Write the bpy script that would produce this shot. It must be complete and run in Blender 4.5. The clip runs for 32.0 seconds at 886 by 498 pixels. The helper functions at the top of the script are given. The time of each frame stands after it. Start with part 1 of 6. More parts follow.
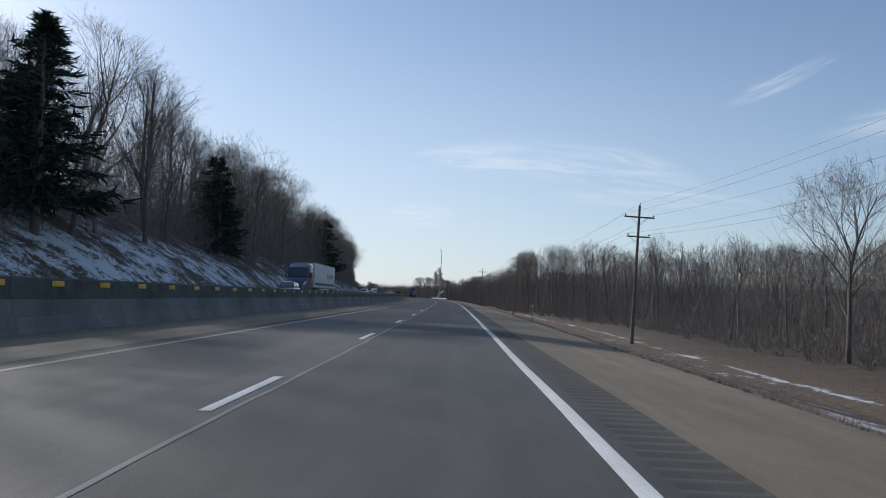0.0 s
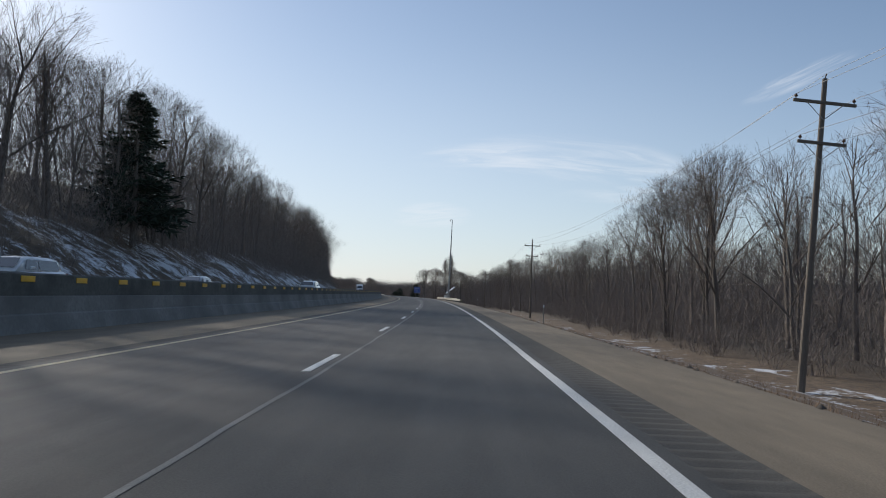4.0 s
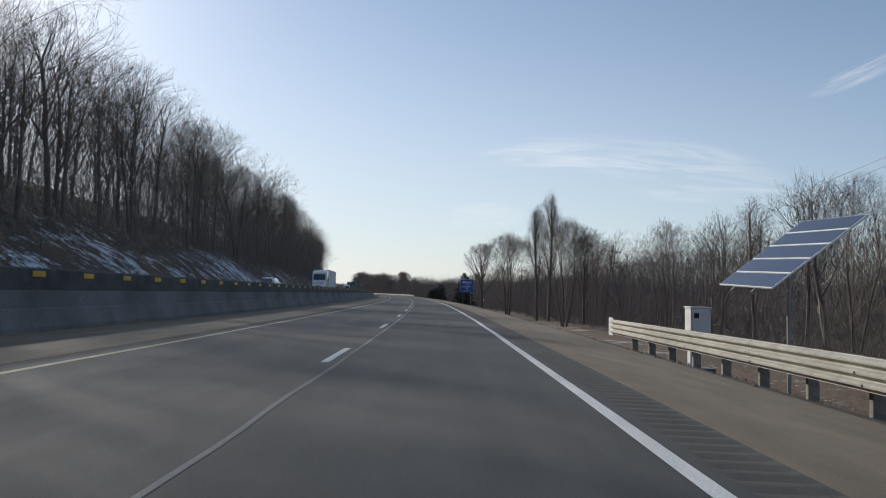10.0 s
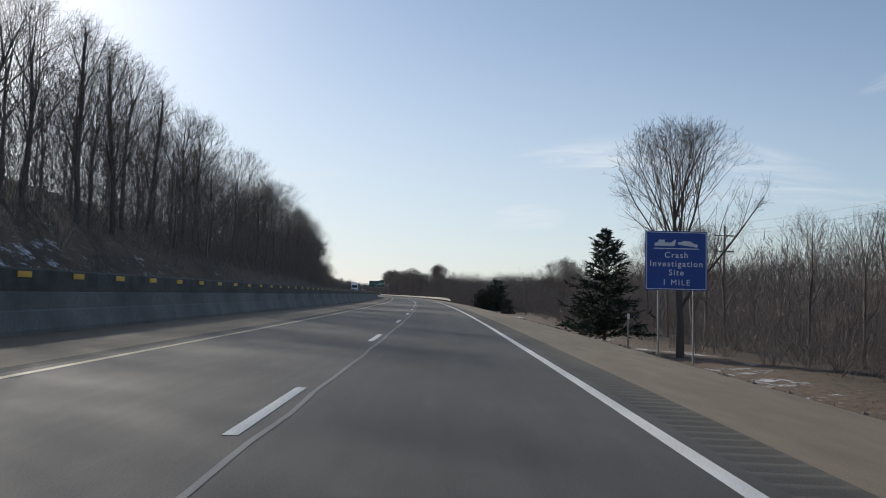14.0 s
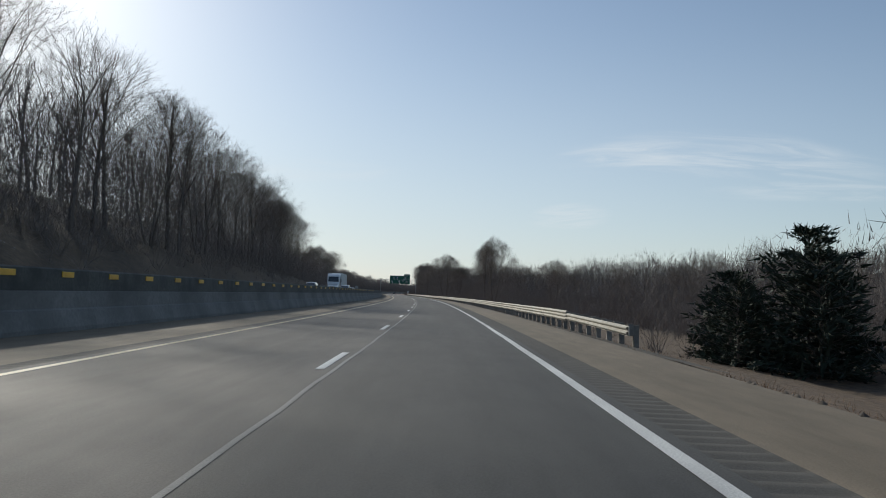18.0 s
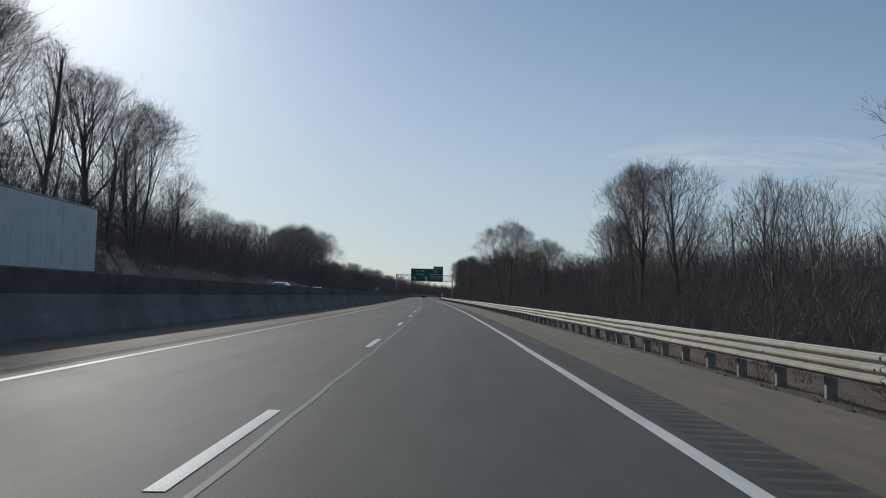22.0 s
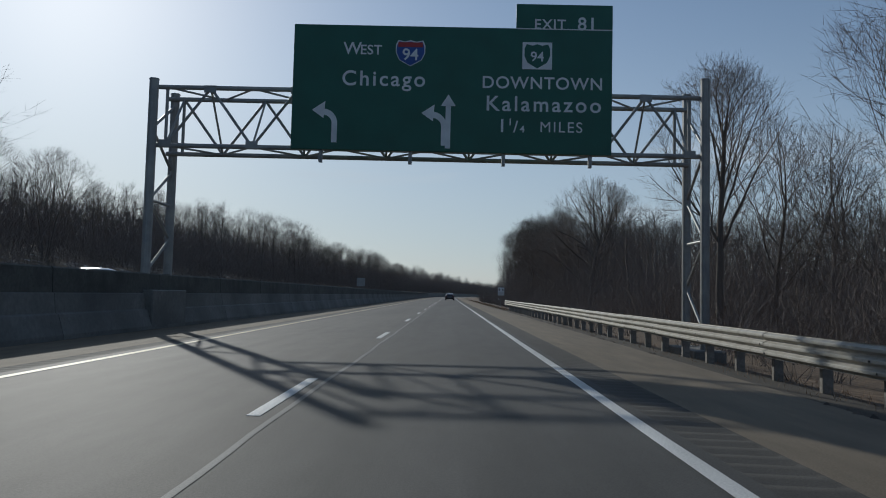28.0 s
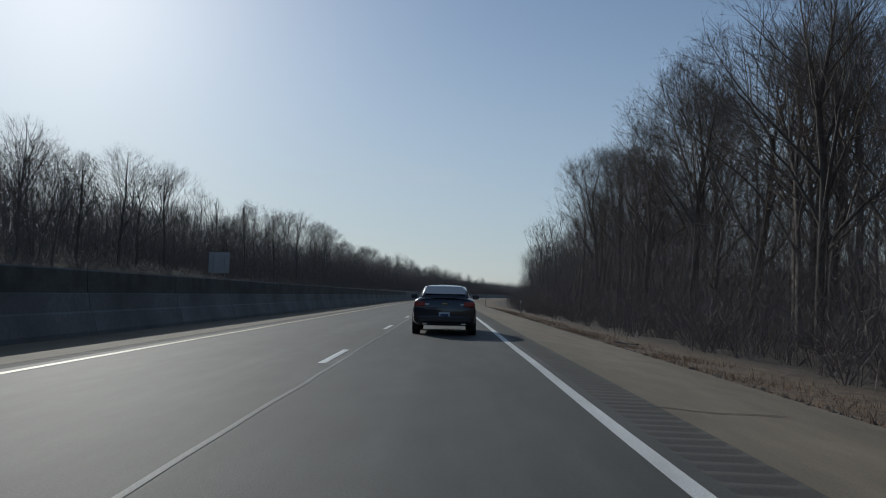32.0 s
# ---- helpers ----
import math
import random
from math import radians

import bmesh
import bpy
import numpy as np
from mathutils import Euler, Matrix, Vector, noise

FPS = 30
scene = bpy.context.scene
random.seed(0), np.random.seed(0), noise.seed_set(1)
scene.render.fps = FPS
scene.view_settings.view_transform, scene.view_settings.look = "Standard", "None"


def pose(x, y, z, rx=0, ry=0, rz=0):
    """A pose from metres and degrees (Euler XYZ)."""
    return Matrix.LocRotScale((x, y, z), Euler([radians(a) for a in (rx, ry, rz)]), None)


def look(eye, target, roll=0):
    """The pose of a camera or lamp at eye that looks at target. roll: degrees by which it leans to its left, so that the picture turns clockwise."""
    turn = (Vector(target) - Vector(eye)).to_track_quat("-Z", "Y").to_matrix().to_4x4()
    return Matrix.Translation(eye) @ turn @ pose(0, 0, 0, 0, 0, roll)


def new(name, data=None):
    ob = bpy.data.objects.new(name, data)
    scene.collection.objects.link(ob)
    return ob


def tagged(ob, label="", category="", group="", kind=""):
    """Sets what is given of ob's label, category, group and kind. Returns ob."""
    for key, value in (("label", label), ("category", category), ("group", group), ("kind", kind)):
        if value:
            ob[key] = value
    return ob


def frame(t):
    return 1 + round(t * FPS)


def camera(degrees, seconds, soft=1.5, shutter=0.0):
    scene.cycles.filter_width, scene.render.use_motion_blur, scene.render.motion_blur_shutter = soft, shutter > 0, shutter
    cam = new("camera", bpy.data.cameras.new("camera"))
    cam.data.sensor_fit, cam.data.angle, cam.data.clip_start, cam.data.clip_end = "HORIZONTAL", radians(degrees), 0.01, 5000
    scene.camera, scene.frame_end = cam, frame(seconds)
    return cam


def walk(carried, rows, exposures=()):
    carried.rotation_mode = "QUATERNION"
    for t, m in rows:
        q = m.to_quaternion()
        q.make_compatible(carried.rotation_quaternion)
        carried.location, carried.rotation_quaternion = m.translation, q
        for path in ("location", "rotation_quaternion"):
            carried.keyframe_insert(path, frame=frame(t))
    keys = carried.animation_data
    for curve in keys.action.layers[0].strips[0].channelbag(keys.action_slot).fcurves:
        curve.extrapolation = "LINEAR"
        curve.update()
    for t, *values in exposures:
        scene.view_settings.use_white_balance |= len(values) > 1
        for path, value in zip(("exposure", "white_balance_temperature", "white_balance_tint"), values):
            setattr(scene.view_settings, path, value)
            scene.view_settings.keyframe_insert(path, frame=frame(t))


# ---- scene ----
# the camera and its way, one pose every half second
cam = camera(61.49, 32.0, soft=1.0)
PATH = [
    (0.0, -1.187, 0.000, 1.157, 93.612, -1.349, 0.864),
    (0.5, -1.134, 15.977, 1.157, 93.500, -1.349, 0.872),
    (1.0, -1.090, 31.952, 1.157, 93.504, -1.349, 0.817),
    (1.5, -1.069, 47.927, 1.157, 93.634, -1.349, 0.826),
    (2.0, -1.063, 63.899, 1.157, 93.446, -1.350, 0.843),
    (2.5, -1.249, 79.867, 1.157, 93.530, -1.349, 0.772),
    (3.0, -1.478, 95.825, 1.157, 93.782, -1.349, 1.205),
    (3.5, -1.775, 111.771, 1.157, 93.558, -1.349, 1.583),
    (4.0, -2.164, 127.705, 1.157, 93.498, -1.349, 2.001),
    (4.5, -2.604, 143.631, 1.157, 93.477, -1.350, 2.430),
    (5.0, -3.161, 159.547, 1.157, 93.436, -1.350, 2.639),
    (5.5, -3.771, 175.456, 1.157, 93.395, -1.350, 2.892),
    (6.0, -4.496, 191.354, 1.157, 93.354, -1.350, 3.164),
    (6.5, -5.353, 207.242, 1.157, 93.314, -1.350, 3.435),
    (7.0, -6.322, 223.122, 1.157, 93.402, -1.350, 3.812),
    (7.5, -7.417, 238.992, 1.157, 93.352, -1.350, 4.308),
    (8.0, -8.625, 254.852, 1.157, 93.447, -1.350, 4.688),
    (8.5, -9.921, 270.702, 1.157, 93.450, -1.350, 5.096),
    (9.0, -11.330, 286.539, 1.157, 93.430, -1.350, 5.421),
    (9.5, -12.827, 302.366, 1.157, 93.388, -1.350, 5.785),
    (10.0, -14.443, 318.178, 1.157, 93.439, -1.350, 6.181),
    (10.5, -16.197, 333.972, 1.157, 93.468, -1.350, 6.576),
    (11.0, -18.069, 349.745, 1.157, 93.496, -1.350, 7.028),
    (11.5, -20.129, 365.488, 1.157, 93.488, -1.350, 7.477),
    (12.0, -22.300, 381.209, 1.157, 93.592, -1.349, 7.960),
    (12.5, -24.537, 396.918, 1.157, 93.530, -1.349, 8.375),
    (13.0, -26.880, 412.616, 1.157, 93.525, -1.349, 8.638),
    (13.5, -29.311, 428.305, 1.157, 93.361, -1.350, 9.019),
    (14.0, -31.844, 443.980, 1.157, 93.522, -1.349, 9.370),
    (14.5, -34.483, 459.644, 1.157, 93.072, -1.350, 9.833),
    (15.0, -37.226, 475.296, 1.157, 93.114, -1.350, 10.250),
    (15.5, -40.000, 490.947, 1.157, 93.157, -1.350, 10.644),
    (16.0, -42.884, 506.586, 1.157, 93.199, -1.350, 11.016),
    (16.5, -45.878, 522.213, 1.157, 93.241, -1.350, 11.353),
    (17.0, -48.984, 537.830, 1.157, 93.587, -1.349, 11.679),
    (17.5, -52.319, 553.412, 1.157, 93.345, -1.350, 12.107),
    (18.0, -55.762, 568.982, 1.157, 93.436, -1.350, 12.489),
    (18.5, -59.267, 584.549, 1.157, 93.429, -1.350, 12.986),
    (19.0, -62.877, 600.106, 1.157, 93.508, -1.350, 13.483),
    (19.5, -66.561, 615.658, 1.157, 93.535, -1.349, 13.924),
    (20.0, -70.347, 631.199, 1.157, 93.672, -1.349, 14.278),
    (20.5, -74.258, 646.726, 1.157, 93.602, -1.349, 14.578),
    (21.0, -78.275, 662.247, 1.157, 93.567, -1.349, 14.963),
    (21.5, -82.433, 677.754, 1.157, 93.644, -1.349, 15.341),
    (22.0, -86.699, 693.254, 1.157, 93.620, -1.349, 15.651),
    (22.5, -91.022, 708.760, 1.157, 93.726, -1.349, 16.065),
    (23.0, -95.447, 724.263, 1.157, 93.764, -1.349, 16.377),
    (23.5, -99.933, 739.774, 1.157, 93.894, -1.349, 16.799),
    (24.0, -104.505, 755.287, 1.157, 93.598, -1.349, 17.191),
    (24.5, -109.176, 770.786, 1.157, 93.782, -1.349, 17.380),
    (25.0, -113.906, 786.276, 1.157, 93.730, -1.349, 17.535),
    (25.5, -118.675, 801.764, 1.157, 93.676, -1.349, 17.657),
    (26.0, -123.480, 817.248, 1.157, 93.623, -1.349, 17.744),
    (26.5, -128.314, 832.730, 1.157, 93.570, -1.349, 17.803),
    (27.0, -133.162, 848.207, 1.157, 93.681, -1.349, 17.879),
    (27.5, -138.066, 863.671, 1.157, 93.551, -1.349, 17.920),
    (28.0, -142.973, 879.135, 1.157, 93.498, -1.350, 17.933),
    (28.5, -147.821, 894.619, 1.157, 93.516, -1.350, 18.040),
    (29.0, -152.666, 910.104, 1.157, 93.593, -1.349, 18.124),
    (29.5, -157.605, 925.561, 1.157, 93.540, -1.350, 18.030),
    (30.0, -162.544, 941.017, 1.157, 93.676, -1.349, 17.899),
    (30.5, -167.343, 956.520, 1.157, 93.558, -1.349, 17.900),
    (31.0, -172.144, 972.027, 1.157, 93.496, -1.350, 17.828),
    (31.5, -176.947, 987.539, 1.157, 93.558, -1.349, 17.778),
    (32.0, -181.747, 1003.056, 1.157, 93.526, -1.349, 17.783),
]
walk(cam, [(r[0], pose(*r[1:])) for r in PATH], exposures=((0.0, 0.08, 5850, 10), (2.0, 0.12, 6100, 10), (13.0, 0.10, 6250, 10), (19.0, -0.15, 6150, 6), (24.0, -0.48, 5840, 6), (32.0, -0.58, 5800, 5)))

# ---- sky and sun: low winter afternoon sun ahead to the left ----
SUN_AZ, SUN_EL = 46.0, 23.3          # degrees left of +y, degrees up
world = bpy.data.worlds.new("sky")
scene.world = world
world.use_nodes = True
wn, wl = world.node_tree.nodes, world.node_tree.links
wn.clear()
w_out = wn.new("ShaderNodeOutputWorld")
w_bg = wn.new("ShaderNodeBackground")
sky = wn.new("ShaderNodeTexSky")
sky.sky_type = "NISHITA"
sky.sun_disc = False
sky.sun_elevation = radians(SUN_EL)
sky.sun_rotation = radians(-SUN_AZ)
sky.air_density, sky.dust_density, sky.ozone_density = 1.0, 0.6, 2.5
w_bg.inputs["Strength"].default_value = 0.10
w_geo = wn.new("ShaderNodeTexCoord")
sun_way = Vector((-math.sin(radians(SUN_AZ)) * math.cos(radians(SUN_EL)), math.cos(radians(SUN_AZ)) * math.cos(radians(SUN_EL)), math.sin(radians(SUN_EL))))


def sky_math(op, a, b=None, c=None):
    nd = wn.new("ShaderNodeMath")
    nd.operation = op
    for k, v in enumerate((a, b, c)):
        if isinstance(v, (int, float)):
            nd.inputs[k].default_value = v
        elif v is not None:
            wl.new(v, nd.inputs[k])
    return nd.outputs["Value"]


def sky_along(v):
    nd = wn.new("ShaderNodeVectorMath")
    nd.operation = "DOT_PRODUCT"
    nd.inputs[1].default_value = v
    wl.new(w_geo.outputs["Generated"], nd.inputs[0])
    return nd.outputs["Value"]


def sky_range(value, a, b, c, d):
    nd = wn.new("ShaderNodeMapRange")
    nd.interpolation_type = "SMOOTHSTEP"
    for key, v in zip(("From Min", "From Max", "To Min", "To Max"), (a, b, c, d)):
        nd.inputs[key].default_value = v
    wl.new(value, nd.inputs["Value"])
    return nd.outputs["Result"]


def cirrus(az, el, half_w, half_h, slope, arch, streak, amount):
    """A wisp of thin cloud, its middle az degrees left of +y and el up, as a cover between 0 and amount."""
    a, e, t = radians(az), radians(el), radians(slope)
    mid = Vector((-math.sin(a) * math.cos(e), math.cos(a) * math.cos(e), math.sin(e)))
    side = Vector((math.cos(a), math.sin(a), 0.0))
    up = side.cross(mid)
    u, v = sky_along(side * math.cos(t) + up * math.sin(t)), sky_along(up * math.cos(t) - side * math.sin(t))
    v = sky_math("ADD", v, sky_math("MULTIPLY", sky_math("MULTIPLY", u, u), arch))
    join = wn.new("ShaderNodeCombineXYZ")
    wl.new(sky_math("MULTIPLY", u, 7.0 * streak), join.inputs[0])
    wl.new(sky_math("MULTIPLY", v, 60.0 * streak), join.inputs[1])
    join.inputs[2].default_value = az
    tex = wn.new("ShaderNodeTexNoise")
    for key, val in (("Scale", 1.0), ("Detail", 7.0), ("Roughness", 0.6), ("Distortion", 0.9)):
        tex.inputs[key].default_value = val
    wl.new(join.outputs["Vector"], tex.inputs["Vector"])
    uu, vv = sky_math("MULTIPLY", u, 1 / half_w), sky_math("MULTIPLY", v, 1 / half_h)
    far = sky_math("ADD", sky_math("MULTIPLY", uu, uu), sky_math("MULTIPLY", vv, vv))
    body = sky_math("MULTIPLY", sky_range(far, 0.0, 1.0, 1.0, 0.0), sky_range(tex.outputs["Fac"], 0.33, 0.72, 0.0, 1.0))
    return sky_math("MULTIPLY", sky_math("MULTIPLY", body, sky_range(sky_along(mid), 0.5, 0.6, 0.0, 1.0)), amount)


wisps = [cirrus(*c) for c in ((-7.5, 10.4, 0.22, 0.036, -5.0, 0.35, 1.0, 0.55), (-2.0, 10.8, 0.12, 0.020, 2.0, 0.2, 1.4, 0.5), (-23.5, 15.4, 0.075, 0.013, 21.0, 0.0, 1.8, 0.45),
                              (3.0, 6.0, 0.06, 0.022, 3.0, 0.0, 1.6, 0.55), (-15.0, 7.6, 0.16, 0.016, -3.0, 0.1, 1.3, 0.35), (-38.0, 13.0, 0.22, 0.04, 5.0, 0.1, 1.0, 0.5), (24.0, 9.0, 0.16, 0.02, 2.0, 0.0, 1.2, 0.25))]
cover = wisps[0]
for w in wisps[1:]:
    cover = sky_math("MAXIMUM", cover, w)
w_mix = wn.new("ShaderNodeMix")
w_mix.data_type = "RGBA"
w_mix.inputs["B"].default_value = (7.9, 8.0, 8.1, 1)
wl.new(cover, w_mix.inputs["Factor"])
w_veil = wn.new("ShaderNodeMix")
w_veil.data_type = "RGBA"
w_veil.inputs["B"].default_value = (6.7, 7.1, 7.4, 1)      # a thin milky veil, thickest towards the horizon and the sun
veil = sky_math("MULTIPLY", sky_range(sky_along((0, 0, 1)), 0.0, 0.42, 0.74, 0.18), sky_range(sky_along(sun_way), 0.15, 0.92, 0.36, 1.0))
wl.new(veil, w_veil.inputs["Factor"])
wl.new(sky.outputs["Color"], w_veil.inputs["A"])
wl.new(w_veil.outputs["Result"], w_mix.inputs["A"])
wl.new(w_mix.outputs["Result"], w_bg.inputs["Color"])
wl.new(w_bg.outputs["Background"], w_out.inputs["Surface"])

sun_data = bpy.data.lights.new("sun", "SUN")
sun_data.energy, sun_data.angle, sun_data.color = 3.5, radians(0.8), (1.0, 0.91, 0.78)
sun = new("sun", sun_data)
sun.matrix_world = look(sun_way * 300, (0, 0, 0))


# ---- materials ----
def material(name, color, rough=0.8, metal=0.0, vary=0.25, scale=1.0, bump=0.0, bump_scale=40.0, second=None, second_scale=0.15,
             per_object=0.0, per_island=0.0, stretch=(1, 1, 1), coat=0.0, specular=0.5):
    """A surface with grain and larger stains. second: a colour that large soft stains turn to."""
    m = bpy.data.materials.new(name)
    m.use_nodes = True
    n, l = m.node_tree.nodes, m.node_tree.links
    b = n["Principled BSDF"]
    b.inputs["Roughness"].default_value = rough
    b.inputs["Metallic"].default_value = metal
    b.inputs["Coat Weight"].default_value = coat
    b.inputs["Specular IOR Level"].default_value = specular
    tc = n.new("ShaderNodeTexCoord")
    mp = n.new("ShaderNodeMapping")
    mp.inputs["Scale"].default_value = stretch
    l.new(tc.outputs["Object"], mp.inputs["Vector"])
    fine = n.new("ShaderNodeTexNoise")
    fine.inputs["Scale"].default_value = 9.0 * scale
    fine.inputs["Detail"].default_value = 8.0
    fine.inputs["Roughness"].default_value = 0.65
    l.new(mp.outputs["Vector"], fine.inputs["Vector"])
    big = n.new("ShaderNodeTexNoise")
    big.inputs["Scale"].default_value = second_scale * 9.0
    big.inputs["Detail"].default_value = 4.0
    l.new(mp.outputs["Vector"], big.inputs["Vector"])
    lo = tuple(c * (1 - vary) for c in color)
    hi = tuple(min(1.0, c * (1 + vary)) for c in color)
    ramp = n.new("ShaderNodeValToRGB")
    ramp.color_ramp.elements[0].position, ramp.color_ramp.elements[0].color = 0.3, (*lo, 1)
    ramp.color_ramp.elements[1].position, ramp.color_ramp.elements[1].color = 0.7, (*hi, 1)
    l.new(fine.outputs["Fac"], ramp.inputs["Fac"])
    out = ramp.outputs["Color"]
    mix = n.new("ShaderNodeMix")
    mix.data_type = "RGBA"
    mix.inputs["B"].default_value = (*(second or tuple(c * 0.7 for c in color)), 1)
    soft = n.new("ShaderNodeMapRange")
    soft.inputs["From Min"].default_value, soft.inputs["From Max"].default_value = 0.42, 0.68
    soft.inputs["To Max"].default_value = 0.8 if second else 0.5
    l.new(big.outputs["Fac"], soft.inputs["Value"])
    l.new(soft.outputs["Result"], mix.inputs["Factor"])
    l.new(out, mix.inputs["A"])
    out = mix.outputs["Result"]
    if per_object or per_island:
        hsv = n.new("ShaderNodeHueSaturation")
        rng = n.new("ShaderNodeMapRange")
        amount = per_object or per_island
        rng.inputs["To Min"].default_value, rng.inputs["To Max"].default_value = 1 - amount, 1 + amount
        if per_object:
            l.new(n.new("ShaderNodeObjectInfo").outputs["Random"], rng.inputs["Value"])
        else:
            l.new(n.new("ShaderNodeNewGeometry").outputs["Random Per Island"], rng.inputs["Value"])
        l.new(rng.outputs["Result"], hsv.inputs["Value"])
        l.new(out, hsv.inputs["Color"])
        out = hsv.outputs["Color"]
    l.new(out, b.inputs["Base Color"])
    if bump:
        bp = n.new("ShaderNodeBump")
        bp.inputs["Strength"].default_value = bump
        bp.inputs["Distance"].default_value = 0.01
        grain = n.new("ShaderNodeTexNoise")
        grain.inputs["Scale"].default_value = bump_scale
        grain.inputs["Detail"].default_value = 5.0
        l.new(mp.outputs["Vector"], grain.inputs["Vector"])
        l.new(grain.outputs["Fac"], bp.inputs["Height"])
        l.new(bp.outputs["Normal"], b.inputs["Normal"])
    return m


def road_material(name, color, track=0.12, patch=0.2, rough=0.75, streak=1.0):
    """Asphalt laid along the road: aggregate grain, wheel-track wear along the lane, stains. It reads the mesh's UV (metres across, metres along)."""
    m = bpy.data.materials.new(name)
    m.use_nodes = True
    n, l = m.node_tree.nodes, m.node_tree.links
    b = n["Principled BSDF"]
    b.inputs["Roughness"].default_value = rough
    b.inputs["Specular IOR Level"].default_value = 0.32
    uv = n.new("ShaderNodeUVMap")
    uv.uv_map = "road"
    def noisy(sx, sy, detail=5.0, rgh=0.6):
        mp = n.new("ShaderNodeMapping")
        mp.inputs["Scale"].default_value = (sx, sy, 1)
        l.new(uv.outputs["UV"], mp.inputs["Vector"])
        t = n.new("ShaderNodeTexNoise")
        t.noise_dimensions = "2D"
        t.inputs["Scale"].default_value = 1.0
        t.inputs["Detail"].default_value = detail
        t.inputs["Roughness"].default_value = rgh
        l.new(mp.outputs["Vector"], t.inputs["Vector"])
        return t.outputs["Fac"]
    def value(fac, lo, hi, a=0.3, c=0.7):
        r = n.new("ShaderNodeMapRange")
        r.inputs["From Min"].default_value, r.inputs["From Max"].default_value = a, c
        r.inputs["To Min"].default_value, r.inputs["To Max"].default_value = lo, hi
        l.new(fac, r.inputs["Value"])
        return r.outputs["Result"]
    def times(a, c):
        t = n.new("ShaderNodeMath")
        t.operation = "MULTIPLY"
        l.new(a, t.inputs[0])
        l.new(c, t.inputs[1])
        return t.outputs["Value"]
    grain = value(noisy(55, 55, 3.0, 0.8), 0.72, 1.28, 0.25, 0.75)
    track_v = value(noisy(1.3 * streak, 0.012), 1 - track, 1 + track)
    stain = value(noisy(0.35, 0.06, 6.0), 1 - patch, 1 + patch * 0.6)
    small = value(noisy(2.2, 0.7, 6.0), 0.88, 1.1)
    v = times(times(grain, track_v), times(stain, small))
    hsv = n.new("ShaderNodeHueSaturation")
    hsv.inputs["Color"].default_value = (*color, 1)
    l.new(v, hsv.inputs["Value"])
    l.new(hsv.outputs["Color"], b.inputs["Base Color"])
    bp = n.new("ShaderNodeBump")
    bp.inputs["Strength"].default_value = 0.35
    bp.inputs["Distance"].default_value = 0.006
    l.new(noisy(70, 70, 2.0, 0.7), bp.inputs["Height"])
    l.new(bp.outputs["Normal"], b.inputs["Normal"])
    return m


